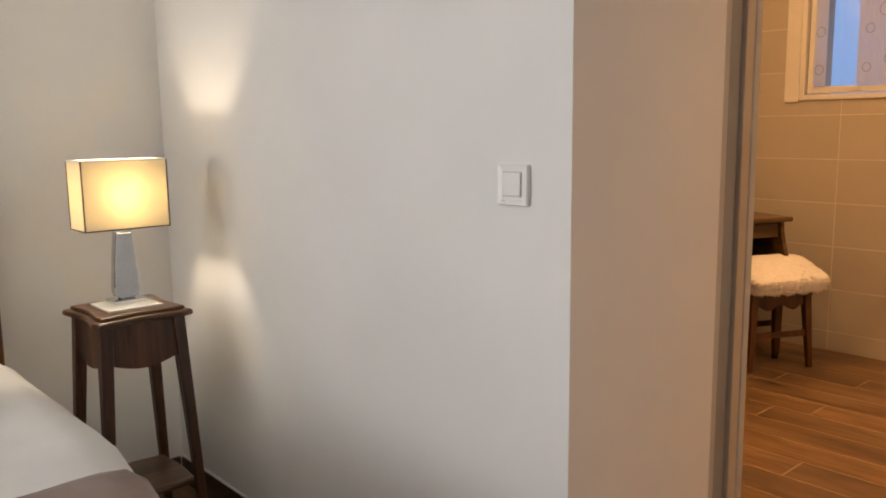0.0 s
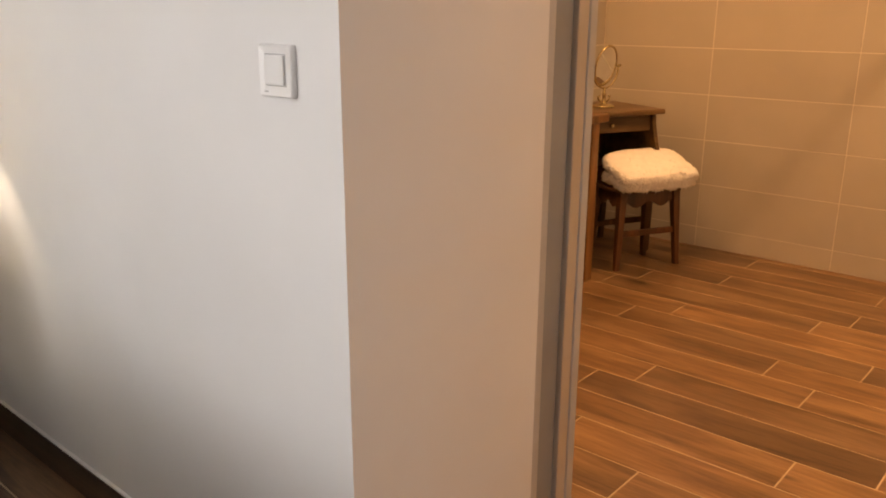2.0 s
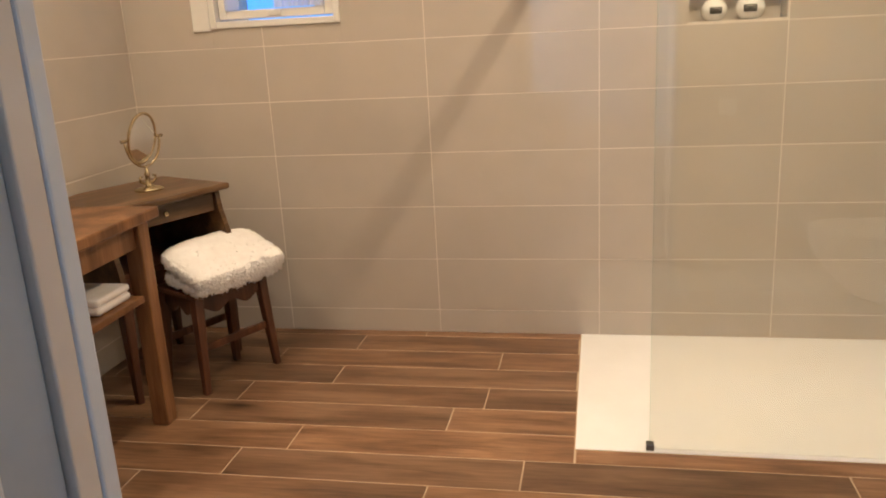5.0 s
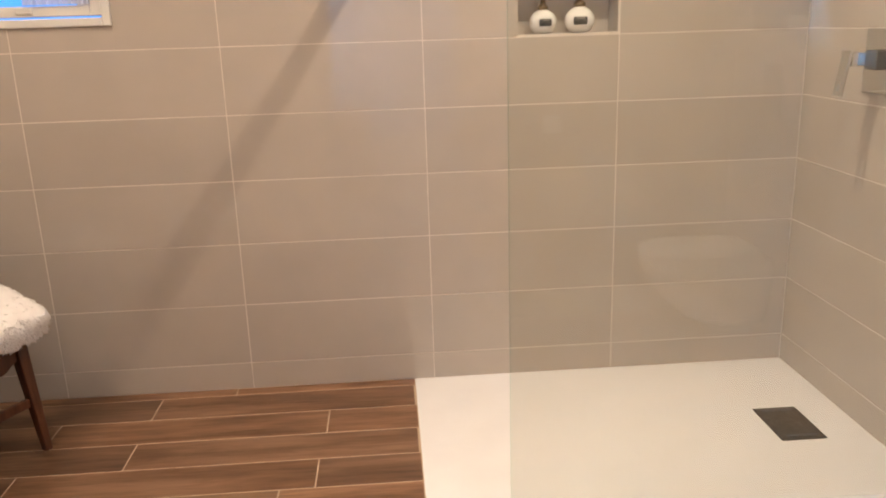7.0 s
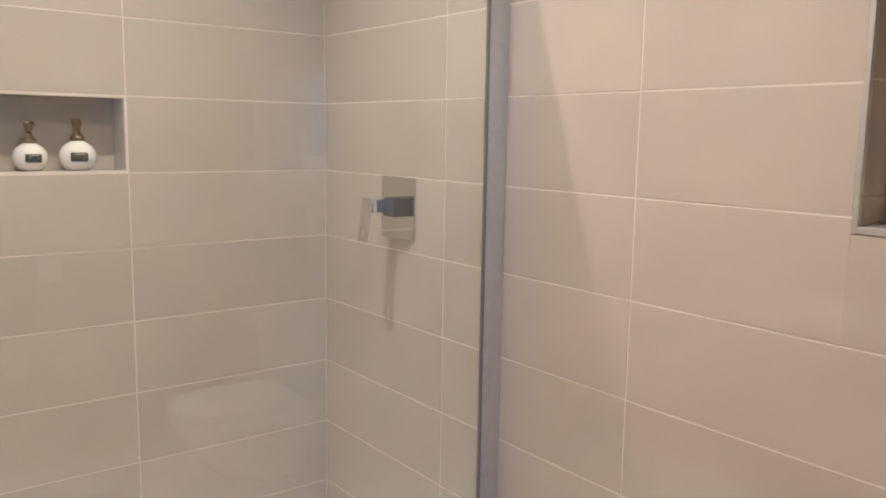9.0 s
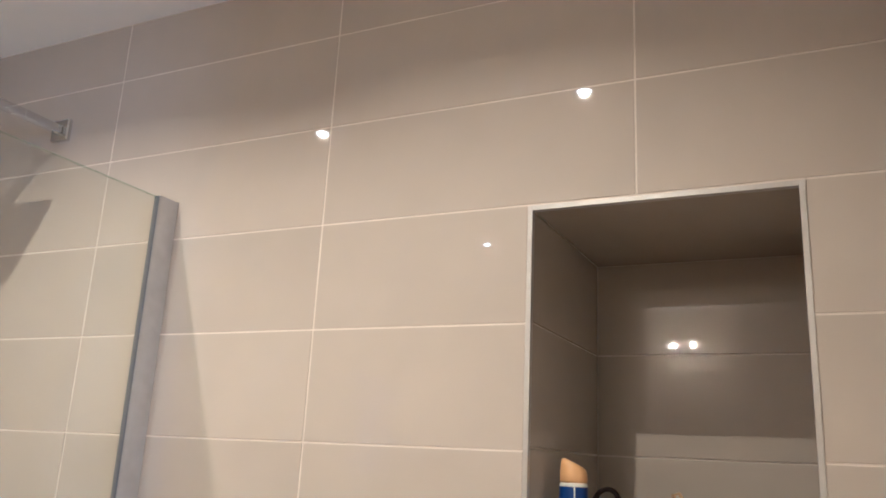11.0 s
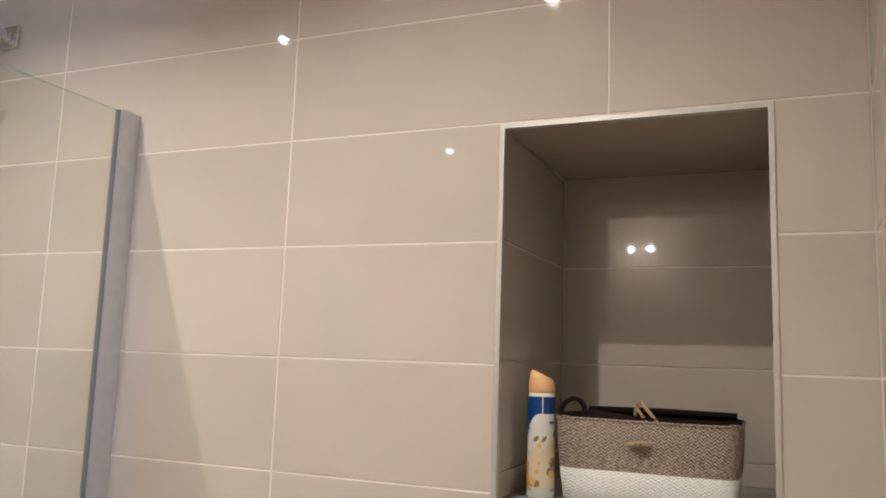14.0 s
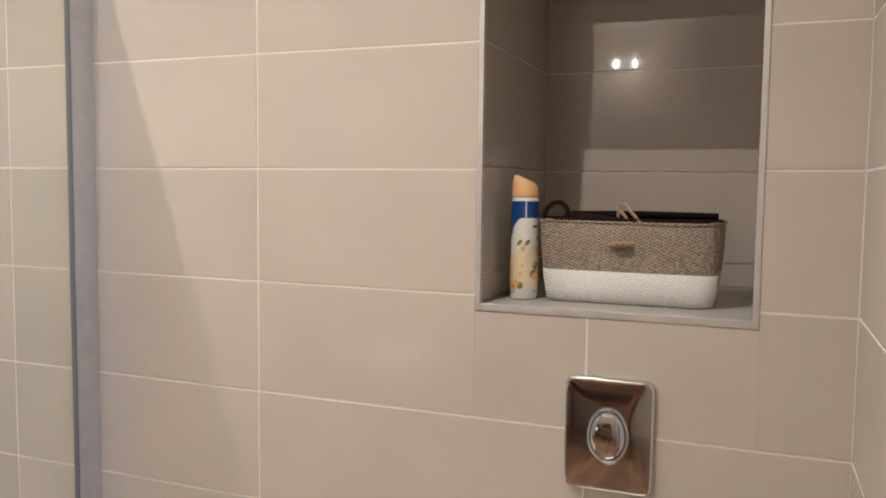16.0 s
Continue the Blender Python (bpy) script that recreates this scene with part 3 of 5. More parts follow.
def stay_bar():
    s = thing("stay_bar", "square chrome stay bar from the glass to the wall", "support bar", pose(0, 0, 0))
    part("rod", bx(0.345, 0.367, 4.02, WALL_N - 0.0145, 2.229, 2.251, bevel=0.002), M["chrome"], s)
    part("glass_clamp", bx(0.333, 0.379, 4.008, 4.062, 2.19, 2.256, bevel=0.004), M["chrome"], s)
    part("wall_plate", bx(0.331, 0.381, WALL_N - 0.014, WALL_N - 0.0004, 2.215, 2.265, bevel=0.003), M["chrome"], s)


stay_bar()


def shower_head():
    s = thing("overhead_shower", "square chrome overhead shower on a straight wall arm", "shower head", pose(WALL_E, 4.545, 2.485))
    part("rosette", bx(-0.016, -0.0004, -0.034, 0.034, -0.034, 0.034, bevel=0.003), M["chrome"], s)
    part("arm", bx(-0.375, -0.016, -0.013, 0.013, -0.013, 0.013, bevel=0.003), M["chrome"], s)
    part("joint", lathe([(0.012, -0.055), (0.015, -0.05), (0.015, -0.02), (0.012, -0.012)], 20), M["chrome"], s, smooth=True).location = (-0.36, 0, 0)
    h = part("head", bx(-0.455, -0.265, -0.095, 0.095, -0.068, -0.055, bevel=0.003), M["chrome"], s)
    bm = bmesh.new()
    for i in range(7):
        for j in range(7):
            c = bmesh.ops.create_cone(bm, segments=8, radius1=0.003, radius2=0.004, depth=0.003, cap_ends=True)
            bmesh.ops.translate(bm, verts=c["verts"], vec=(-0.36 + (i - 3) * 0.025, (j - 3) * 0.025, -0.0695))
    part("nozzles", bm, M["rubber"], h)


shower_head()


def mixer():
    s = thing("shower_mixer", "chrome concealed shower mixer with a slotted lever", "mixer tap", pose(WALL_E, 4.575, 1.258))
    part("plate", bx(-0.009, -0.0004, -0.098, 0.098, -0.104, 0.104, bevel=0.003), M["chrome"], s)
    # the block's dark reflections are painted, not mirrored
    part("block", bx(-0.074, -0.0095, -0.080, -0.014, -0.022, 0.040, bevel=0.004), M["dark_reflection"], s)
    # the lever stands off the block and hangs down, with a slot near its end
    lever = part("lever", bx(-0.124, -0.0745, -0.026, 0.022, -0.012, 0.036, bevel=0.004), M["chrome"], s, "slotted chrome lever")
    m = axes((-0.122, -0.026, 0.036), (0, 1, 0), (-0.14, 0, -0.99), (-0.99, 0, 0.14))
    bm = bmesh.new()
    for u0, u1, v0, v1 in ((0, 0.048, 0, 0.095), (0, 0.016, 0.095, 0.128), (0.032, 0.048, 0.095, 0.128), (0, 0.048, 0.128, 0.144)):
        prism([(u0, v0), (u1, v0), (u1, v1), (u0, v1)], m, 0.009, bm)
    bmesh.ops.remove_doubles(bm, verts=bm.verts, dist=1e-5)
    part("grip", bm, M["chrome"], lever)


mixer()


def soap_bottle(m):
    s = thing("soap_dispenser", "round white ceramic soap dispenser with a bronze pump", "soap dispenser", m, "soap dispensers in the shower recess")
    prof = [(0.022, 0), (0.034, 0.004), (0.045, 0.020), (0.048, 0.036), (0.045, 0.053), (0.034, 0.068), (0.020, 0.076), (0.016, 0.079)]
    part("body", lathe(prof, 36), M["white_glaze"], s, smooth=True)
    part("collar", lathe([(0.016, 0.079), (0.019, 0.081), (0.019, 0.090), (0.016, 0.093), (0.011, 0.097), (0.009, 0.108)], 24), M["bronze"], s, smooth=True)
    p = part("pump", lathe([(0.008, 0.108), (0.012, 0.118), (0.014, 0.132), (0.0145, 0.138), (0.011, 0.140)], 20), M["bronze"], s, smooth=True)
    part("spout", tube([(0, 0, 0.133), (0.012, -0.022, 0.135), (0.016, -0.034, 0.130)], [0.006, 0.005, 0.004], 10), M["bronze"], p, smooth=True)
    # the label bends round the belly
    bm = bmesh.new()
    g = [[bm.verts.new(((0.0485 - 0.9 * (z - 0.036) ** 2 / 0.048) * math.sin(a), -(0.0487 - 0.9 * (z - 0.036) ** 2 / 0.048) * math.cos(a), z)) for a in np.linspace(-0.20, 0.74, 9)] for z in np.linspace(0.024, 0.054, 6)]
    for a, b in zip(g, g[1:]):
        for k in range(8):
            bm.faces.new((a[k], a[k + 1], b[k + 1], b[k]))
    lab = part("label", bm, M["black"], s, "small black label", smooth=True)
    bm = bmesh.new()
    for z in (0.036, 0.043):
        q = [bm.verts.new((0.0493 * math.sin(a), -0.0493 * math.cos(a), zz)) for a, zz in ((0.02, z), (0.55, z), (0.55, z + 0.002), (0.02, z + 0.002))]
        bm.faces.new(q)
    part("print", bm, M["cream_ink"], lab)
    return s


soap = soap_bottle(pose(0.614, WALL_N + 0.058, NICHE_N[2] + 0.0006, 0, 0, -14) @ Matrix.Scale(1.09, 4))
copy_thing(soap, pose(0.755, WALL_N + 0.058, NICHE_N[2] + 0.0006, 0, 0, -24) @ Matrix.Scale(1.09, 4))

# ---- toilet end ----


def oval(a, b, n=48, p=2.0):
    return [(math.copysign(a * abs(math.cos(t)) ** (2 / p), math.cos(t)), math.copysign(b * abs(math.sin(t)) ** (2 / p), math.sin(t))) for t in [2 * math.pi * k / n for k in range(n)]]


def flush_plate():
    s = thing("flush_plate", "polished chrome flush plate with an oval button", "flush plate", pose(WALL_E, 2.795, 1.112))
    m = axes((-0.0004, 0, 0), (0, -1, 0), (0, 0, 1), (-1, 0, 0))
    bm = bmesh.new()
    outs = []
    for sc, dep in ((1.0, 0.0), (1.0, 0.008), (0.985, 0.0115), (0.955, 0.0128), (0.93, 0.0130), (0.55, 0.0145), (0.30, 0.0150)):
        outs.append([bm.verts.new(m @ Vector((u * sc, v * sc, dep))) for u, v in oval(0.084, 0.110, 64, 12 if sc > 0.9 else 5)])
    for a, b in zip(outs, outs[1:]):
        for k in range(64):
            bm.faces.new((a[k], a[(k + 1) % 64], b[(k + 1) % 64], b[k]))
    bm.faces.new(outs[-1])
    part("plate", bm, M["chrome"], s, smooth=True)

    def dome(rings, name):
        bm = bmesh.new()
        rs = [[bm.verts.new(m @ Vector((u * sc, v * sc, dep))) for u, v in oval(0.039, 0.055, 48)] for sc, dep in rings]
        for a, b in zip(rs, rs[1:]):
            for k in range(48):
                bm.faces.new((a[k], a[(k + 1) % 48], b[(k + 1) % 48], b[k]))
        bm.faces.new(rs[-1])
        return part(name, bm, M["chrome"], s, smooth=True)
    dome([(1.0, 0.0150), (0.99, 0.0195), (0.94, 0.0205), (0.88, 0.0185), (0.86, 0.0165)], "ring")
    dome([(0.84, 0.0168), (0.83, 0.0190), (0.70, 0.0212), (0.40, 0.0228), (0.15, 0.0232)], "button")


flush_plate()


def toilet():
    s = thing("toilet", "white ceramic wall-hung toilet with a closed lid", "toilet", pose(WALL_E, 2.795, 0))

    def section(length, half, back=0.0):
        pts = []
        for k in range(40):
            a = 2 * math.pi * k / 40
            c, d = math.cos(a), math.sin(a)
            x = -length * 0.55 + (length * 0.45) * c if c < 0 else -length * 0.55 + (length * 0.55 - back) * min(1, c * 1.25)
            pts.append((x, half * math.copysign(abs(d) ** 0.75, d)))
        return pts

    def loft(levels):
        bm = bmesh.new()
        rings = [[bm.verts.new((x, y, z)) for x, y in section(l, h, bk)] for z, l, h, bk in levels]
        for a, b in zip(rings, rings[1:]):
            for k in range(40):
                bm.faces.new((a[k], a[(k + 1) % 40], b[(k + 1) % 40], b[k]))
        bm.faces.new(rings[0])
        bm.faces.new(rings[-1])
        return bm
    part("bowl", loft([(0.10, 0.26, 0.09, 0.001), (0.14, 0.36, 0.125, 0.001), (0.24, 0.46, 0.160, 0.001), (0.34, 0.53, 0.178, 0.001), (0.405, 0.545, 0.182, 0.001)]), M["white_glaze"], s, smooth=True)
    part("seat", loft([(0.407, 0.54, 0.180, 0.07), (0.412, 0.545, 0.184, 0.07), (0.425, 0.545, 0.184, 0.07), (0.428, 0.54, 0.180, 0.07)]), M["white_plastic"], s, smooth=True)
    part("lid", loft([(0.430, 0.54, 0.180, 0.06), (0.436, 0.548, 0.186, 0.06), (0.446, 0.545, 0.184, 0.06), (0.452, 0.50, 0.16, 0.08)]), M["white_plastic"], s, smooth=True)
    for yy in (-0.08, 0.08):
        part("hinge", lathe([(0.012, 0.405), (0.013, 0.41), (0.013, 0.44), (0.010, 0.444)], 16), M["chrome"], s, smooth=True).location = (-0.045, yy, 0)


toilet()

# aluminium trim round the deep recess
bm = bmesh.new()
y0, y1, z0, z1 = NICHE_E
t = 0.011
abox(bm, WALL_E - 0.0025, WALL_E + 0.012, y0, y0 + t, z0, z1, 0.001)
abox(bm, WALL_E - 0.0025, WALL_E + 0.012, y1 - t, y1, z0, z1, 0.001)
abox(bm, WALL_E - 0.0025, WALL_E + 0.012, y0 + t, y1 - t, z1 - t, z1, 0.001)
abox(bm, WALL_E - 0.0025, WALL_E + 0.012, y0 + t, y1 - t, z0, z0 + 0.014, 0.001)
structure("trim_niche", bm, M["satin"], "satin aluminium edge trim of the recess")
structure("niche_sill", bx(WALL_E + 0.0125, WALL_E + 0.539, y0 + 0.001, y1 - 0.001, z0, z0 + 0.0125), M["sill"], "grey sill of the recess")
SILL = z0 + 0.0125


def spray_can():
    s = thing("air_freshener", "air freshener spray can with orange cap and floral print", "spray can", pose(1.752, 3.003, SILL + 0.0006, 0, 0, 20))
    part("can", lathe([(0.026, 0), (0.0285, 0.003), (0.0285, 0.205), (0.027, 0.211), (0.0245, 0.214)], 40), M["can_white"], s, "white printed can", smooth=True)
    # cap, cut off at a slant
    bm = lathe([(0.0262, 0.212), (0.0278, 0.216), (0.0278, 0.226), (0.0265, 0.238), (0.0245, 0.247), (0.019, 0.251)], 32)
    for v in bm.verts:
        if v.co.z > 0.22:
            v.co.z += (v.co.z - 0.22) * 20 * v.co.y * 0.75
    part("cap", bm, M["orange"], s, "orange slanted cap", smooth=True)

    def patch(name, material, low, high, a0, a1, r, n=26):
        bm = bmesh.new()
        prev = None
        for k in range(n + 1):
            a = a0 + (a1 - a0) * k / n
            c = [bm.verts.new((r * math.cos(a), r * math.sin(a), z)) for z in (low(a), high(a))]
            if prev:
                bm.faces.new((prev[0], c[0], c[1], prev[1]))
            prev = c
        return part(name, bm, material, s, smooth=True)
    patch("blue_print", M["blue"], lambda a: 0.170 - 0.055 * max(0, math.sin((a + 0.6) * 0.9)) ** 2, lambda a: 0.2045, -3.1, 3.1, 0.0288)
    patch("cream_wash", M["wash"], lambda a: 0.024, lambda a: 0.108 + 0.014 * math.sin(a * 2.3), -3.14, 3.14, 0.02872, 40)
    rnd = random.Random(9)
    for k in range(44):
        a, z, r = rnd.uniform(-3.0, 3.0), rnd.uniform(0.025, 0.105), rnd.uniform(0.13, 0.36)
        patch("petal_print", M["petal"] if k % 3 else M["leafy"], lambda q: z - 0.0285 * math.sqrt(max(0, r * r - (q - a) ** 2)), lambda q: z + 0.0285 * math.sqrt(max(0, r * r - (q - a) ** 2)), a - r, a + r, 0.0289 + 0.0001 * (k % 5), 10)
    for k in range(7):
        a, z, r = -3 + 0.95 * k, 0.118 + 0.01 * (k % 2), 0.20
        patch("leaf_print", M["leafy"], lambda q: z + 0.02 * (q - a) - 0.02 * math.sqrt(max(0, r * r - (q - a) ** 2)), lambda q: z + 0.02 * (q - a) + 0.03 * math.sqrt(max(0, r * r - (q - a) ** 2)), a - r, a + r, 0.0289, 10)
    for k in range(4):
        patch("lettering_bar", M["blue"], lambda q: 0.150 - 0.014 * (k % 2), lambda q: 0.155 - 0.014 * (k % 2), -2.6 + 1.4 * k, -2.1 + 1.4 * k, 0.0290, 8)
        patch("small_print", M["grey_plastic"], lambda q: 0.014, lambda q: 0.020, -2.5 + 1.4 * k, -1.8 + 1.4 * k, 0.0290, 8)


spray_can()


def rounded(hx, hy, r, n=6):
    pts = []
    for cx, cy, a0 in ((hx - r, hy - r, 0), (-hx + r, hy - r, 90), (-hx + r, -hy + r, 180), (hx - r, -hy + r, 270)):
        pts += [(cx + r * math.cos(radians(a0 + 90 * k / n)), cy + r * math.sin(radians(a0 + 90 * k / n))) for k in range(n + 1)]
    return pts


def basket():
    # local x runs along the wall, local y into the recess
    s = thing("storage_basket", "woven seagrass basket with white base and dark lining", "basket", axes((1.835, 2.790, SILL + 0.0006), (0, -1, 0), (1, 0, 0), (0, 0, 0.915)))
    rnd = random.Random(2)

    def shell(levels, closed):
        bm = bmesh.new()
        rings = []
        for z, hx, hy, r in levels:
            rings.append([bm.verts.new((x * (1 + rnd.uniform(-0.002, 0.002)), y, z + 0.003 * math.sin(x * 17 + y * 9) * (z > 0.1))) for x, y in rounded(hx, hy, r, 5)])
        n = len(rings[0])
        for a, b in zip(rings, rings[1:]):
            for k in range(n):
                bm.faces.new((a[k], a[(k + 1) % n], b[(k + 1) % n], b[k]))
        if closed:
            bm.faces.new(rings[0])
        return bm
    part("white_base", shell([(0.0, 0.158, 0.088, 0.03), (0.004, 0.167, 0.096, 0.03), (0.030, 0.171, 0.099, 0.032), (0.072, 0.176, 0.102, 0.033), (0.074, 0.171, 0.098, 0.033)], True), M["white_weave"], s, "white painted woven base", smooth=True)
    part("woven_side", shell([(0.072, 0.1755, 0.1015, 0.033), (0.12, 0.179, 0.105, 0.034), (0.176, 0.181, 0.107, 0.034), (0.180, 0.179, 0.105, 0.034), (0.178, 0.175, 0.101, 0.034)], False), M["weave"], s, "natural chevron-woven side", smooth=True)
    part("lining", shell([(0.012, 0.160, 0.086, 0.03), (0.16, 0.172, 0.098, 0.03), (0.186, 0.177, 0.103, 0.03), (0.188, 0.175, 0.101, 0.03), (0.182, 0.169, 0.095, 0.03), (0.03, 0.150, 0.080, 0.03)], True), M["lining"], s, "dark brown fabric lining", smooth=True)
    part("rim_cord", tube([(x, y, 0.181 + 0.002 * math.sin(k * 1.3)) for k, (x, y) in enumerate(rounded(0.1805, 0.1065, 0.034, 5) + rounded(0.1805, 0.1065, 0.034, 5)[:1])], 0.0035, 6), M["weave"], s, smooth=True)
    tg = part("toggle", tube([(-0.032, -0.113, 0.132), (-0.016, -0.117, 0.134), (0.002, -0.117, 0.135), (0.016, -0.113, 0.136)], [0.003, 0.0065, 0.0065, 0.003], 10), M["twine"], s, "wooden toggle button", smooth=True)
    for q in (-0.012, -0.002):
        part("hole", lathe([(0.0016, 0), (0.0016, 0.0014)], 8), M["lining"], tg).matrix_local = pose(q, -0.1232, 0.1345, 90)
    part("loop_cord", tube([(0.005, -0.100, 0.182), (-0.012, -0.092, 0.205), (-0.018, -0.088, 0.218), (-0.006, -0.086, 0.222), (0.002, -0.088, 0.210), (0.020, -0.098, 0.190), (0.030, -0.104, 0.178)], 0.0035, 8), M["twine"], s, "twine closing loop", smooth=True)
    part("loop_cord", tube([(-0.018, -0.09, 0.186), (-0.018, -0.088, 0.206), (-0.014, -0.086, 0.220)], 0.0035, 8), M["twine"], s, "twine closing loop", smooth=True)
    arch = [(-0.172 + 0.052 * (1 - math.cos(a)) / 2, -0.085 + 0.012 * math.sin(a), 0.186 + 0.036 * math.sin(a)) for a in [math.pi * k / 12 for k in range(13)]]
    part("strap", tube(arch, 0.0055, 8, squash=1.0), M["lining"], s, "dark strap handle", smooth=True)
    front = tube([(-0.125, -0.088, 0.194), (-0.09, -0.092, 0.190), (-0.02, -0.095, 0.184), (0.08, -0.095, 0.181), (0.165, -0.09, 0.182)], [0.009, 0.010, 0.008, 0.007, 0.006], 8)
    part("lining_edge", front, M["lining"], s, "folded dark lining edge", smooth=True)
    part("lining_edge", tube([(-0.15, 0.088, 0.191), (0.0, 0.094, 0.194), (0.165, 0.088, 0.192)], 0.008, 8), M["lining"], s, "folded dark lining edge", smooth=True)


basket()

# ---- washstand corner ----


def washstand():
    s = thing("washstand", "honey-coloured pine washstand with an open shelf", "washstand", pose(0, 0, 0))
    x0, x1, ya, yb = WALL_W + 0.004, -1.455, 3.05, 4.135
    part("top", bx(x0, x1 + 0.03, ya - 0.02, yb + 0.03, 0.795, 0.835, bevel=0.006), M["pine"], s)
    for px in (x0 + 0.03, x1 - 0.035):
        for py in (ya + 0.035, yb - 0.035):
            part("leg", bx(px - 0.033, px + 0.033, py - 0.033, py + 0.033, 0, 0.794, bevel=0.005), M["pine"], s)
    part("apron", bx(x1 - 0.045, x1 - 0.02, ya + 0.069, yb - 0.069, 0.70, 0.794, bevel=0.003), M["pine"], s)
    part("apron", bx(x0 + 0.064, x1 - 0.069, yb - 0.05, yb - 0.025, 0.70, 0.794, bevel=0.003), M["pine"], s)
    part("shelf", bx(x0 + 0.01, x1 - 0.015, ya + 0.03, yb - 0.075, 0.50, 0.525, bevel=0.003), M["pine"], s)


washstand()
fold = thing("folded_towel", "folded white towel on the washstand shelf", "towel", pose(-1.60, 3.93, 0.5256))
for k in range(2):
    part("layer", bx(-0.10, 0.10, -0.10, 0.10, 0.03 * k, 0.03 * k + 0.029, bevel=0.013, seg=3), M["pile"], fold, smooth=True)


def vanity_light():
    s = thing("wall_lamp", "chrome wall lamp with two lit bulbs above the washstand", "wall lamp", pose(WALL_W, 3.50, 2.50))
    part("wall_plate", bx(0.0004, 0.02, -0.13, 0.13, -0.03, 0.03, bevel=0.004), M["chrome"], s)
    for dy in (-0.07, 0.07):
        a = part("arm", tube([(0.02, dy, 0), (0.10, dy, 0.02), (0.155, dy, 0.03)], 0.008, 10), M["chrome"], s, smooth=True)
        part("bulb", lathe([(0.006, -0.045), (0.017, -0.03), (0.021, -0.01), (0.017, 0.012), (0.008, 0.022)], 20), M["bulb"], a, smooth=True).location = (0.155, dy, 0.045)


vanity_light()


def desk():
    s = thing("writing_desk", "small dark oak roll-front desk with a drawer", "desk", pose(-1.435, 4.715, 0, 0, 0, -24.8) @ Matrix.Translation((1.435, -4.715, 0)))
    x0, xf, ya, yb = -1.895, -1.465, 4.150, 4.715
    # S-shaped side cheeks
    prof = [(x0, 0.78), (xf - 0.005, 0.78)]
    for k in range(13):
        u = k / 12
        prof.append((xf + 0.060 * (3 * u * u - 2 * u ** 3), 0.76 - 0.24 * u))
    prof += [(xf + 0.060, 0.44), (xf + 0.035, 0.40), (x0, 0.40)]
    for yy in (ya, yb - 0.024):
        part("side", prism(prof, axes((0, yy, 0), (1, 0, 0), (0, 0, 1), (0, 1, 0)), 0.024, None, 0.003), M["oak"], s)
    # the moulded top with a bowed front
    bow = [(x0, ya - 0.02), (xf + 0.03, ya - 0.02)]
    bow += [(xf + 0.03 + 0.022 * math.sin(math.pi * k / 12) * (1 - 0.5 * abs(math.sin(2 * math.pi * k / 12))), ya + (yb - ya) * k / 12) for k in range(1, 12)]
    bow += [(xf + 0.03, yb + 0.03), (x0, yb + 0.03)]
    part("top", prism(bow, axes((0, 0, 0.78), (1, 0, 0), (0, 1, 0), (0, 0, 1)), 0.028, None, 0.008), M["oak"], s)
    d = part("drawer", bx(xf - 0.30, xf - 0.012, ya + 0.03, yb - 0.03, 0.692, 0.772, bevel=0.004), M["oak"], s)
    part("knob", lathe([(0.005, 0), (0.006, 0.008), (0.011, 0.014), (0.011, 0.019), (0.006, 0.023)], 16), M["brass"], d, smooth=True).matrix_local = pose(xf - 0.012, (ya + yb) / 2, 0.733, 0, 90)
    part("back", bx(x0, x0 + 0.015, ya + 0.025, yb - 0.025, 0.40, 0.779), M["walnut"], s)
    part("writing_board", bx(x0 + 0.016, xf - 0.115, ya + 0.025, yb - 0.025, 0.475, 0.50, bevel=0.003), M["walnut"], s)
    part("apron", bx(xf - 0.145, xf - 0.120, ya + 0.025, yb - 0.025, 0.405, 0.474, bevel=0.003), M["walnut"], s)
    for px, py in ((x0 + 0.03, ya + 0.03), (x0 + 0.03, yb - 0.03), (xf + 0.008, ya + 0.03), (xf + 0.008, yb - 0.03)):
        part("leg", taper(bmesh.new(), (px, py, 0), (px, py, 0.3995), 0.014, 0.024), M["walnut"], s)


desk()


def standing_mirror():
    s = thing("standing_mirror", "oval brass swing mirror standing on the desk", "mirror", pose(-1.715, 4.60, 0.809, 0, 0, 72) @ Matrix.Scale(1.16, 4))
    part("base", lathe([(0.050, 0), (0.052, 0.004), (0.040, 0.010), (0.018, 0.014), (0.010, 0.022), (0.008, 0.05), (0.012, 0.056), (0.007, 0.064), (0.006, 0.085)], 28), M["brass"], s, smooth=True)
    for sx in (-1, 1):
        part("scroll", tube([(0, 0, 0.03), (sx * 0.018, 0, 0.024), (sx * 0.034, 0, 0.034), (sx * 0.036, 0, 0.048), (sx * 0.026, 0, 0.050)], 0.0045, 8), M["brass"], s, smooth=True)
    part("fork", tube([(0.078 * math.cos(a), 0, 0.183 + 0.098 * math.sin(a)) for a in [math.pi * (1 + k / 16) for k in range(17)]], 0.0045, 8), M["brass"], s, smooth=True)
    for sx in (-1, 1):
        part("pivot", tube([(sx * 0.058, 0, 0.186), (sx * 0.092, 0, 0.186)], [0.004, 0.006], 8), M["brass"], s, smooth=True)
    tilt = pose(0, 0, 0.186, 14)
    f = part("oval_frame", tube([(0.060 * math.cos(a), 0, 0.092 * math.sin(a)) for a in [2 * math.pi * k / 40 for k in range(41)]], 0.0055, 8), M["brass"], s, smooth=True)
    f.matrix_local = tilt
    part("glass", prism(oval(0.058, 0.090, 40), axes((0, -0.002, 0), (1, 0, 0), (0, 0, 1), (0, 1, 0)), 0.004), M["mirror"], f, "oval mirror glass")


standing_mirror()


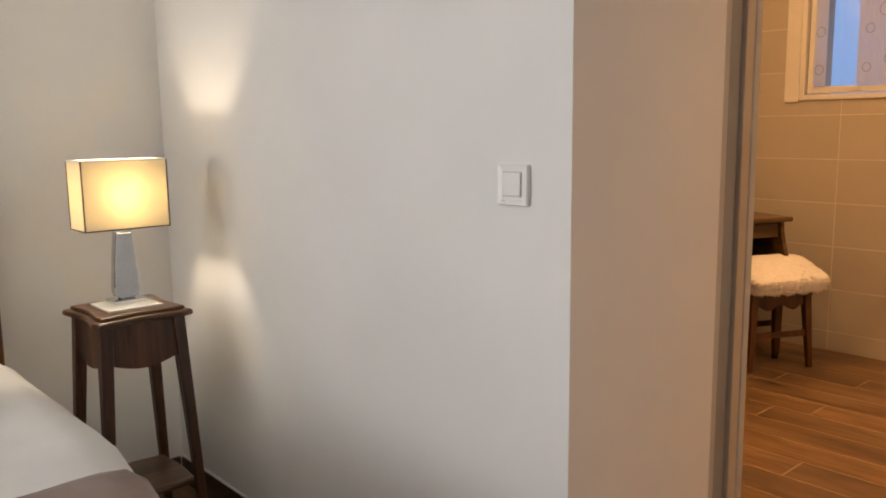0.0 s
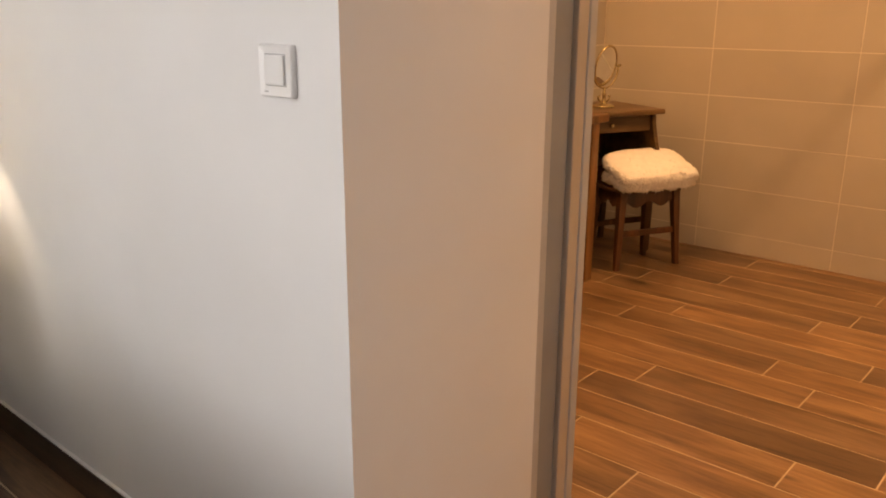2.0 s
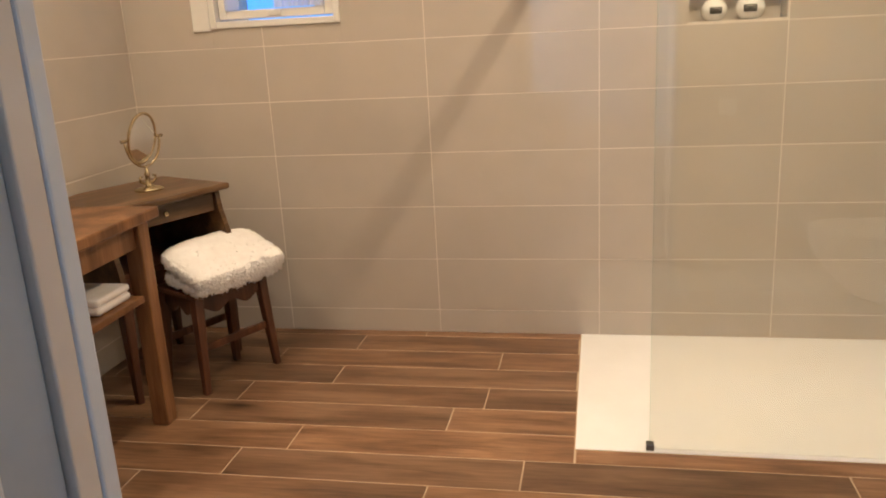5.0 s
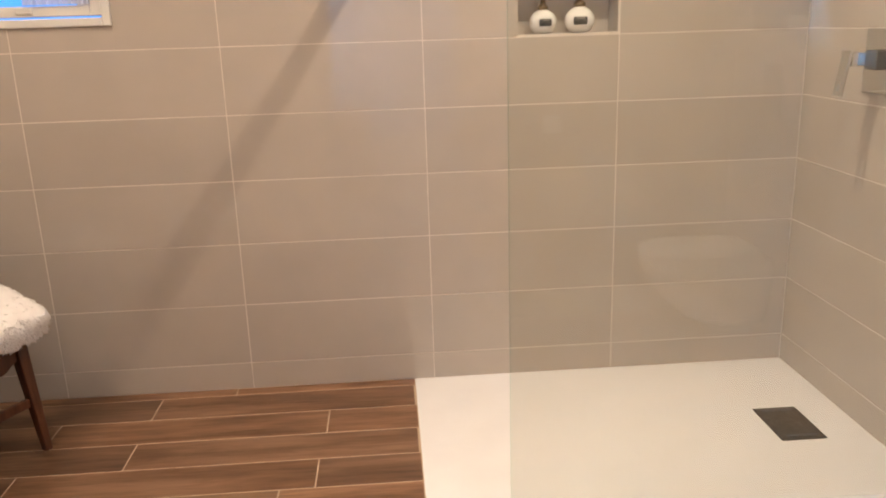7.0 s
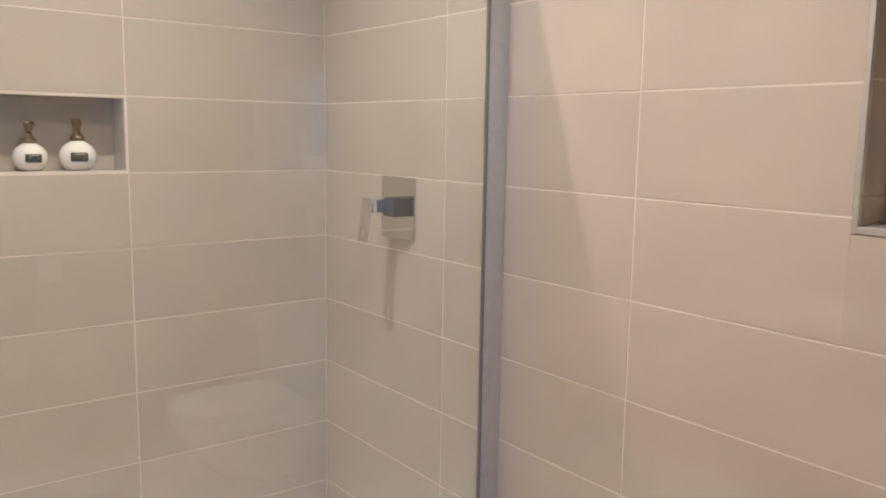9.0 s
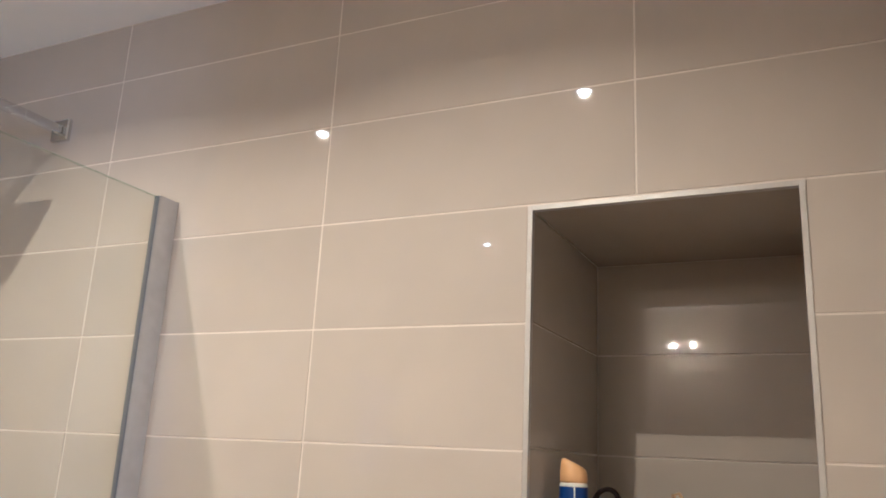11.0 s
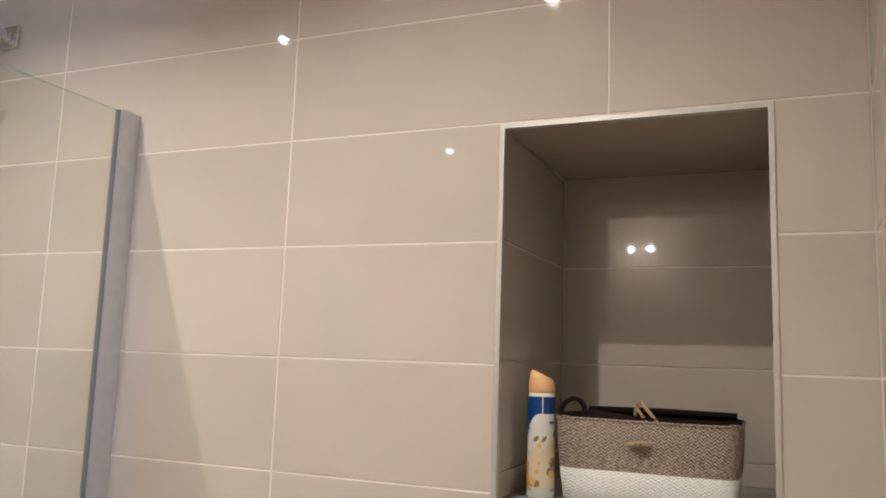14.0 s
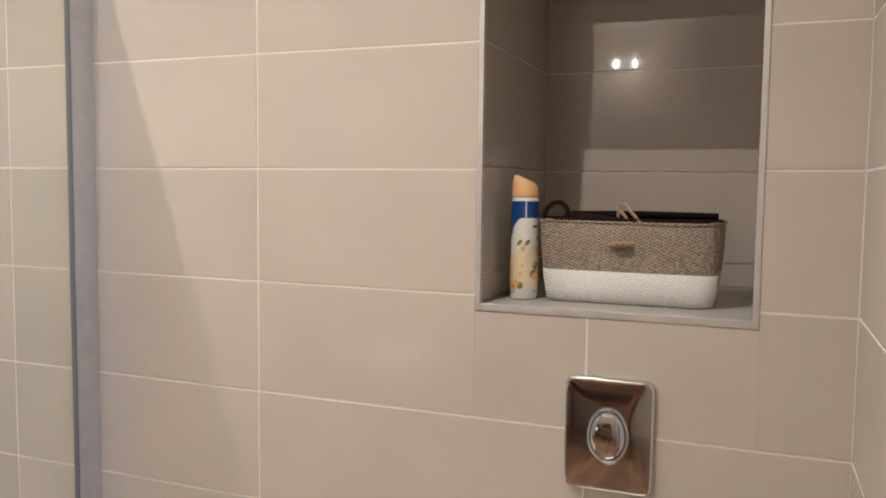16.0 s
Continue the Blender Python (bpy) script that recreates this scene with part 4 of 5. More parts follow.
def stool():
    s = thing("stool", "low dark walnut stool with shaped aprons", "stool", axes((-1.469, 4.567, 0), (0.46, 0.888, 0), (-0.888, 0.46, 0), (0, 0, 1)))
    hx, hy, top = 0.172, 0.122, 0.405
    part("seat", bx(-hx - 0.02, hx + 0.02, -hy - 0.02, hy + 0.02, top, top + 0.022, bevel=0.007), M["walnut"], s)
    for sx in (-1, 1):
        for sy in (-1, 1):
            part("leg", taper(bmesh.new(), (sx * (hx + 0.015), sy * (hy + 0.015), 0), (sx * (hx - 0.01), sy * (hy - 0.01), top - 0.0005), 0.014, 0.022), M["walnut"], s)
    wavy = [(-hx + 0.02, 0.085)] + [(-hx + 0.02 + (2 * hx - 0.04) * k / 16, 0.022 + 0.016 * math.cos(4 * math.pi * k / 16)) for k in range(17)] + [(hx - 0.02, 0.085)]
    for yy in (-hy - 0.002, hy - 0.014):
        part("apron", prism(wavy, axes((0, yy, top - 0.086), (1, 0, 0), (0, 0, 1), (0, 1, 0)), 0.016), M["walnut"], s)
    wavy2 = [(u * (hy - 0.02) / (hx - 0.02), v) for u, v in wavy]
    for xx in (-hx - 0.002, hx - 0.014):
        part("apron", prism(wavy2, axes((xx, 0, top - 0.086), (0, 1, 0), (0, 0, 1), (1, 0, 0)), 0.016), M["walnut"], s)
    for sy in (-1, 1):
        part("stretcher", bx(-hx, hx, sy * hy - 0.009, sy * hy + 0.009, 0.175, 0.207, bevel=0.003), M["walnut"], s)


stool()


def bath_mat():
    s = thing("bath_mat", "folded fluffy cream bath mat lying on the stool", "bath mat", axes((-1.405, 4.568, 0.4276), (0.46, 0.888, 0), (-0.888, 0.46, 0), (0, 0, 1)))
    rnd = random.Random(7)
    tufts = bmesh.new()
    for k, (zc, hx, hy, hz, dx, dy) in enumerate(((0.044, 0.218, 0.142, 0.047, 0.0, -0.004), (0.097, 0.226, 0.146, 0.045, 0.006, -0.002))):
        bm = bmesh.new()
        bmesh.ops.create_uvsphere(bm, u_segments=56, v_segments=24, radius=1)
        for v in bm.verts:
            ring = math.hypot(v.co.x, v.co.y)
            q = Vector((0, 0, math.copysign(abs(v.co.z) ** 0.8, v.co.z)))
            if ring > 1e-6:
                c, d = v.co.x / ring, v.co.y / ring
                q.x = math.copysign(abs(c) ** 0.38, c) * ring ** 0.55
                q.y = math.copysign(abs(d) ** 0.38, d) * ring ** 0.55
            lean = (0.12, 0.34)[k] * q.y * hy - 0.012 * max(0, -q.x) ** 2
            lump = 0.007 * noise.noise(Vector((q.x * 2.5, q.y * 2.5, k * 3.0)))
            v.co = Vector((dx + q.x * hx, dy + q.y * hy, max(0.0006, zc + q.z * hz + lump + lean)))
        bm.normal_update()
        spots = [(f.calc_center_median(), f.normal.copy(), f.calc_area(), [v.co.copy() for v in f.verts]) for f in bm.faces]
        part("fold", bm, M["pile"], s, smooth=True)
        weights = [ar * (0.03 if n.z > 0.7 else 1.0) * (n.z > -0.55) for _, n, ar, _ in spots]
        for c, n, _, vs in rnd.choices(spots, weights, k=6500):
            if n.dot(c - Vector((dx, dy, zc))) < 0:
                n = -n
            w = [rnd.random() + 0.01 for _ in vs]
            p = sum((v * x for v, x in zip(vs, w)), Vector()) / sum(w) - n * 0.003
            n = (n + Vector((rnd.uniform(-.9, .9), rnd.uniform(-.9, .9), rnd.uniform(-.8, .7)))).normalized()
            length, wide = rnd.uniform(0.009, 0.018) * (0.55 if n.z > 0.6 else 1.0), rnd.uniform(0.0028, 0.0046)
            o = n.orthogonal().normalized()
            o2 = n.cross(o)
            base = [tufts.verts.new(p + (o * math.cos(b) + o2 * math.sin(b)) * wide) for b in (0, 2.1, 4.2)]
            mid = [tufts.verts.new(p + n * length * 0.7 + Vector((0, 0, -length * 0.15)) + (o * math.cos(b + .5) + o2 * math.sin(b + .5)) * wide * 0.9) for b in (0, 2.1, 4.2)]
            tip = tufts.verts.new(p + n * length + Vector((rnd.uniform(-.003, .003), 0, -length * 0.3)))
            for b in range(3):
                tufts.faces.new((base[b], base[(b + 1) % 3], mid[(b + 1) % 3], mid[b]))
                tufts.faces.new((mid[b], mid[(b + 1) % 3], tip))
    me = bpy.data.meshes.new("shag")
    tufts.to_mesh(me)
    tufts.free()
    for p in me.polygons:
        p.use_smooth = True
    me.materials.append(M["pile"])
    new("shag", me).parent = s


bath_mat()

# ---- bedroom ----


def bedside_table():
    s = thing("bedside_table", "tall dark walnut bedside table with marble inset and shelf", "table", pose(-1.872, 1.232, 0))
    hx, hy, top = 0.124, 0.126, 0.795

    def serpentine(h, g, wave):
        pts = []
        for side in range(4):
            for k in range(14):
                u = -1 + 2 * k / 14
                d = 1 + wave * math.cos(math.pi * u) * -1
                x, y = (u * h, -g * d) if side == 0 else (h * d, u * g) if side == 1 else (-u * h, g * d) if side == 2 else (-h * d, -u * g)
                pts.append((x, y))
        return pts
    part("top", prism(serpentine(hx + 0.012, hy + 0.012, 0.07), Matrix.Translation((0, 0, top - 0.030)), 0.018, None, 0.006), M["walnut_top"], s)
    part("moulding", prism(serpentine(hx - 0.004, hy - 0.004, 0.05), Matrix.Translation((0, 0, top - 0.0118)), 0.0116, None, 0.004), M["walnut_top"], s)
    part("marble_inset", prism(serpentine(hx - 0.045, hy - 0.045, 0.0), Matrix.Translation((0, 0, top - 0.0002)), 0.006, None, 0.001), M["marble"], s, "white marble inset")
    bulge = [(-hx + 0.025 + (2 * hx - 0.05) * k / 14, 0.022 * (1 - math.sin(math.pi * k / 14))) for k in range(15)]
    apr = [(-hx + 0.025, 0.14)] + bulge + [(hx - 0.025, 0.14)]
    for yy in (-hy + 0.005, hy - 0.021):
        part("apron", prism(apr, axes((0, yy, top - 0.1705), (1, 0, 0), (0, 0, 1), (0, 1, 0)), 0.016), M["walnut"], s)
    for xx in (-hx + 0.005, hx - 0.021):
        part("apron", prism(apr, axes((xx, 0, top - 0.1705), (0, 1, 0), (0, 0, 1), (1, 0, 0)), 0.016), M["walnut"], s)
    for sx in (-1, 1):
        for sy in (-1, 1):
            part("leg", taper(bmesh.new(), (sx * (hx + 0.024), sy * (hy + 0.024), 0), (sx * (hx - 0.018), sy * (hy - 0.018), top - 0.0305), 0.012, 0.019), M["walnut"], s)
    part("shelf", prism(serpentine(hx + 0.008, hy + 0.008, -0.03), Matrix.Translation((0, 0, 0.222)), 0.020, None, 0.006), M["walnut_top"], s)


bedside_table()


def bedside_lamp():
    s = thing("table_lamp", "lit table lamp with rectangular cream shade on steel base", "lamp", pose(-1.895, 1.240, 0.8012))
    part("foot", bx(-0.040, 0.040, -0.048, 0.048, 0, 0.013, bevel=0.002), M["chrome"], s)
    # the body swells below and narrows above, cut from thick plate
    right = [(0.023 + 0.0185 * (1 - k / 16) ** 0.8, 0.013 + 0.205 * k / 16) for k in range(17)]
    right[0], right[1], right[2] = (0.020, 0.013), (0.033, 0.022), (0.0385, 0.036)
    out = right + [(-u, v) for u, v in reversed(right)]
    part("body", prism(out, axes((-0.016, 0, 0), (0, 1, 0), (0, 0, 1), (1, 0, 0)), 0.032, None, 0.003), M["lamp_steel"], s, "brushed steel lamp body")
    part("collar", bx(-0.019, 0.019, -0.030, 0.030, 0.2185, 0.226, bevel=0.001), M["chrome"], s)
    part("neck", lathe([(0.017, 0.2265), (0.017, 0.29), (0.010, 0.295)], 20), M["chrome"], s, smooth=True)
    b = part("bulb", lathe([(0.008, 0.296), (0.020, 0.32), (0.024, 0.34), (0.018, 0.362), (0.006, 0.372)], 20), M["bulb"], s, smooth=True)
    b.visible_shadow = False
    hx, hy, z0, z1 = 0.062, 0.126, 0.232, 0.436
    bm = bmesh.new()
    th = 0.0015
    loops = [[bm.verts.new((sx * (hx - d), sy * (hy - d), z)) for sx, sy in ((-1, -1), (1, -1), (1, 1), (-1, 1))] for d, z in ((0, z0), (0, z1), (th, z1), (th, z0))]
    for p, q in zip(loops, loops[1:] + loops[:1]):
        for k in range(4):
            bm.faces.new((p[k], p[(k + 1) % 4], q[(k + 1) % 4], q[k]))
    sh = part("shade", bm, M["shade"], s, "cream cloth shade, lit from inside")
    for sx in (-1, 1):
        for sy in (-1, 1):
            part("seam", bx(sx * hx - 0.0018, sx * hx + 0.0018, sy * hy - 0.0018, sy * hy + 0.0018, z0, z1), M["seam"], sh)
    for z, mt in ((z0, M["seam"]), (z1, M["white_plastic"])):
        loop = [(-hx, -hy, z), (hx, -hy, z), (hx, hy, z), (-hx, hy, z), (-hx, -hy, z)]
        bm = bmesh.new()
        for p, q in zip(loop, loop[1:]):
            tube([p, q], 0.0022, 6, bm)
        part("rim_wire", bm, mt, sh)
    bm = bmesh.new()
    for sy in (-1, 1):
        tube([(0, 0, 0.292), (0, sy * hy * 0.98, z0 + 0.004)], 0.0016, 6, bm)
    part("carrier", bm, M["chrome"], s)


bedside_lamp()


def bed():
    s = thing("bed", "made bed with white duvet and taupe velvety throw", "bed", pose(0, 0, 0))
    part("base", bx(-2.20, -0.18, -0.62, 0.86, 0.10, 0.30, bevel=0.01), M["grey_cloth"], s)
    for px in (-2.1, -0.28):
        for py in (-0.52, 0.78):
            part("leg", bx(px - 0.03, px + 0.03, py - 0.03, py + 0.03, 0, 0.0995, bevel=0.004), M["walnut"], s)

    def cover(name, x0, x1, lift, low, material, label, seed):
        bm = bmesh.new()
        nx, ny = 60, 44
        grid = []
        for i in range(nx + 1):
            row = []
            for j in range(ny + 1):
                x, w = x0 + (x1 - x0) * i / nx, 2 * j / ny - 1
                foot = min(1.0, max(0.0, (x + 1.15) / 0.5))
                half = 0.757 + lift - 0.065 * foot
                # flat top, rounded shoulder, hanging side
                arc = abs(w) * (half + 0.42)
                flat = half - 0.10
                if arc < flat:
                    y, z = arc, 0.0
                elif arc < flat + 0.157:
                    a = (arc - flat) / 0.10
                    y, z = flat + 0.10 * math.sin(a), -0.10 * (1 - math.cos(a))
                else:
                    y, z = flat + 0.10, -0.10 - (arc - flat - 0.157)
                crease = 0.008 * noise.noise(Vector((x * 3 + seed, w * 4, 0))) + 0.004 * noise.noise(Vector((x * 9, w * 11 + seed, 1)))
                y += 0.02 * noise.noise(Vector((x * 5, seed, 3))) * (z < -0.08)
                row.append(bm.verts.new((x, 0.185 + math.copysign(y, w), max(low, 0.680 - 0.047 * foot + lift + z + crease - 0.03 * max(0, -1.95 - x) * 3))))
            grid.append(row)
        for a, b in zip(grid, grid[1:]):
            for k in range(ny):
                bm.faces.new((a[k], a[k + 1], b[k + 1], b[k]))
        r = bmesh.ops.extrude_face_region(bm, geom=bm.faces[:])
        for v in r["geom"]:
            if isinstance(v, bmesh.types.BMVert):
                v.co.z -= 0.012
                v.co.y = 0.12 + (v.co.y - 0.12) * 0.985
        return part(name, bm, material, s, label, True)
    part("mattress", bx(-2.19, -0.19, -0.62, 0.86, 0.301, 0.555, bevel=0.05, seg=3), M["sheet"], s)
    cover("duvet", -2.10, -0.20, 0.0, 0.30, M["sheet"], "white cotton duvet", 0.3)
    cover("throw", -0.965, -0.17, 0.014, 0.22, M["throw"], "taupe velvety throw", 5.1)
    hb = part("headboard", bx(-2.262, -2.225, -0.70, 0.93, 0.12, 1.08, bevel=0.006), M["walnut"], s, "dark wooden headboard")
    part("post", bx(-2.268, -2.215, 0.9305, 0.962, 0.0, 1.12, bevel=0.006), M["walnut"], hb)


bed()


def pillow(m, hx, hy, hz, material, label, seed):
    s = thing("pillow", label, "pillow", m)
    bm = bmesh.new()
    bmesh.ops.create_uvsphere(bm, u_segments=40, v_segments=22, radius=1)
    for v in bm.verts:
        a = [math.copysign(abs(c) ** 0.55, c) for c in v.co]
        v.co = Vector((a[0] * hx, a[1] * hy, v.co.z * hz * (1 + 0.12 * noise.noise(v.co * 2.2 + Vector((seed, 0, 0))))))
    part("cover", bm, material, s, smooth=True)


pillow(pose(-2.00, 0.50, 0.738, 0, -14, 0), 0.19, 0.34, 0.075, M["sheet"], "plump white pillow at the head of the bed", 1.0)
pillow(pose(-2.00, -0.26, 0.738, 0, -14, 0), 0.19, 0.34, 0.075, M["sheet"], "plump white pillow at the head of the bed", 4.0)
pillow(pose(-1.60, 0.46, 0.702, 0, 0, 0), 0.13, 0.27, 0.038, M["grey_cloth"], "slim pale grey cushion lying on the duvet", 7.0)


def wall_switch(label, place):
    s = thing("light_switch", label, "switch", place)
    m = axes((0, -0.0004, 0), (1, 0, 0), (0, 0, 1), (0, -1, 0))
    bm = bmesh.new()
    rings = [[bm.verts.new(m @ Vector((u * sc, v * sc, d))) for u, v in rounded(0.042, 0.042, 0.004, 3)] for sc, d in ((1.0, 0.0), (1.0, 0.008), (0.95, 0.0105), (0.70, 0.0085), (0.62, 0.0085))]
    n = len(rings[0])
    for a, b in zip(rings, rings[1:]):
        for k in range(n):
            bm.faces.new((a[k], a[(k + 1) % n], b[(k + 1) % n], b[k]))
    bm.faces.new(rings[-1])
    part("plate", bm, M["white_plastic"], s)
    bm = bx(-0.0245, 0.0245, -0.0135, -0.0088, -0.0225, 0.0255, bevel=0.002)
    part("rocker", bm, M["white_plastic"], s)
    part("shadow_gap", bx(-0.0262, 0.0262, -0.00905, -0.0087, -0.0243, 0.0272), M["grey_plastic"], s)
    part("printed_mark", bx(-0.030, -0.020, -0.0102, -0.0098, -0.0345, -0.0325), M["grey_plastic"], s)


wall_switch("white square rocker switch on the bedroom wall", pose(-0.556, WALL_B, 1.204))
wall_switch("white square rocker switch on tiles beside the doorway", pose(0.77, WALL_D + 0.0006, 0.953, 0, 0, 180))


def wall_socket():
    s = thing("wall_socket", "white square wall socket above the plinth", "socket", pose(-0.685, WALL_B, 0.288))
    part("plate", bx(-0.042, 0.042, -0.010, -0.0004, -0.042, 0.042, bevel=0.003), M["white_plastic"], s)
    part("well", lathe([(0.0215, 0), (0.0225, 0.0015), (0.0205, 0.0017), (0.0195, 0.0002)], 28, False), M["white_plastic"], s, smooth=True).matrix_local = pose(0, -0.0102, 0, 90)
    part("well_floor", lathe([(0.0196, 0), (0.0196, 0.0003)], 28), M["grey_plastic"], s).matrix_local = pose(0, -0.0101, 0, 90)
    part("earth_pin", lathe([(0.0024, 0), (0.0024, 0.008), (0.001, 0.010)], 10), M["chrome"], s).matrix_local = pose(0, -0.0103, 0.009, 90)
    for q in (-0.0095, 0.0095):
        part("hole", lathe([(0.0026, 0), (0.0026, 0.0005)], 10), M["black"], s).matrix_local = pose(q, -0.0105, -0.004, 90)


wall_socket()

# ---- ceiling lights ----


def downlight(m):
    s = thing("ceiling_spotlight", "round white recessed ceiling spotlight, lit", "spotlight", m, "bathroom ceiling spotlights")
    part("ring", lathe([(0.0215, -0.0005), (0.043, -0.0005), (0.042, -0.006), (0.034, -0.007), (0.0215, -0.003)], 32, False), M["white_plastic"], s, smooth=True)
    part("lens", lathe([(0.021, -0.0008), (0.021, -0.0030)], 32), M["lens"], s)
    return s


first = downlight(pose(*SPOTS[0], CEIL))
for q in SPOTS[1:]:
    copy_thing(first, pose(*q, CEIL))

# ---- tiles and planks ----
GAP = 0.0044
TILE = {}


def tile_mesh(name, w, h, depth, lip, material):
    key = (name, round(w, 4), round(h, 4))
    if key not in TILE:
        a = [(-w / 2, -h / 2), (w / 2, -h / 2), (w / 2, h / 2), (-w / 2, h / 2)]
        b = [(u - math.copysign(lip, u), v - math.copysign(lip, v)) for u, v in a]
        c = [(u - math.copysign(lip * .3, u), v - math.copysign(lip * .3, v)) for u, v in a]
        verts = [(u, v, -depth) for u, v in a] + [(u, v, -lip) for u, v in a] + [(u, v, -lip * .3) for u, v in c] + [(u, v, 0) for u, v in b]
        faces = [(4 * r + k, 4 * r + (k + 1) % 4, 4 * r + 4 + (k + 1) % 4, 4 * r + 4 + k) for r in range(3) for k in range(4)] + [(12, 13, 14, 15)]
        me = bpy.data.meshes.new(name)
        me.from_pydata(verts, [], faces)
        me.materials.append(material)
        TILE[key] = me
    return TILE[key]


def cut(a, b, c, d, holes):
    """The rectangles left of a cell once the openings are cut out."""
    for h in holes:
        if a < h[1] and h[0] < b and c < h[3] and h[2] < d:
            out = []
            for r in ((a, h[0], c, d), (h[1], b, c, d), (max(a, h[0]), min(b, h[1]), c, h[2]), (max(a, h[0]), min(b, h[1]), h[3], d)):
                if r[1] - r[0] > 0.006 and r[3] - r[2] > 0.006:
                    out += cut(*r, holes)
            return out
    return [(a, b, c, d)]


def tiled(parent, frame_m, us, zs, holes=()):
    """Tiles between the joint lines; frame_m carries (u, z, out) into the world."""
    rnd = random.Random(len(us) * 31 + len(zs))
    us, zs = sorted(us), sorted(zs)
    for a, b in zip(us, us[1:]):
        for c, d in zip(zs, zs[1:]):
            for p in cut(a + GAP / 2, b - GAP / 2, c + GAP / 2, d - GAP / 2, holes):
                w, h = p[1] - p[0], p[3] - p[2]
                if w < 0.008 or h < 0.008:
                    continue
                ob = new("tile", tile_mesh("tile", w, h, 0.0030, 0.0006, M["tile"]))
                tip = pose(0, 0, rnd.uniform(0, 0.0004), rnd.uniform(-.06, .06), rnd.uniform(-.06, .06))
                ob.parent = parent
                ob.matrix_local = frame_m @ Matrix.Translation(((p[0] + p[1]) / 2, (p[2] + p[3]) / 2, 0)) @ tip


ZS = [0.0] + JOINTS_Z + [CEIL]
grow = lambda h, e: (h[0] - e, h[1] + e, h[2] - e, h[3] + e)
tiled(wall_north, axes((0, WALL_N, 0), (1, 0, 0), (0, 0, 1), (0, -1, 0)), [WALL_W] + [x for x in JOINTS_N if WALL_W + .05 < x < 1.6] + [WALL_E], ZS, [grow(WINDOW, 0.001), grow(NICHE_N, 0.001)])
tiled(wall_east, axes((WALL_E, 0, 0), (0, -1, 0), (0, 0, 1), (-1, 0, 0)), [-WALL_N] + [-y for y in JOINTS_E if y > 2.4] + [-WALL_D], ZS, [(-NICHE_E[1] - .001, -NICHE_E[0] + .001, NICHE_E[2] - .001, NICHE_E[3] + .001)])
tiled(wall_west, axes((WALL_W, 0, 0), (0, 1, 0), (0, 0, 1), (1, 0, 0)), [WALL_D, 2.85, 3.595, 4.34, WALL_N], ZS)
tiled(wall_door, axes((0, WALL_D, 0), (-1, 0, 0), (0, 0, 1), (0, 1, 0)), [-WALL_E, -1.13, -DOOR_R], ZS)
tiled(wall_door, axes((0, WALL_D, 0), (-1, 0, 0), (0, 0, 1), (0, 1, 0)), [0.487, 1.23, -WALL_W], ZS)
# the deep recess: back, both cheeks and head
nb = [NICHE_E[2] + 0.013, 1.4, 1.62, 1.87, NICHE_E[3] - 0.002]
deep = WALL_E + 0.54
tiled(wall_east, axes((deep - 0.003, 0, 0), (0, -1, 0), (0, 0, 1), (-1, 0, 0)), [-NICHE_E[1] + .003, -NICHE_E[0] - .003], nb)
tiled(wall_east, axes((0, NICHE_E[1] - .0032, 0), (1, 0, 0), (0, 0, 1), (0, -1, 0)), [WALL_E + 0.0125, deep - .003], nb)
tiled(wall_east, axes((0, NICHE_E[0] + .0032, 0), (-1, 0, 0), (0, 0, 1), (0, 1, 0)), [-deep + .003, -WALL_E - 0.0125], nb)
tiled(wall_east, axes((0, 0, NICHE_E[3] - .0032), (1, 0, 0), (0, -1, 0), (0, 0, -1)), [WALL_E + 0.0125, deep - .003], [-NICHE_E[1] + .003, -NICHE_E[0] - .003])
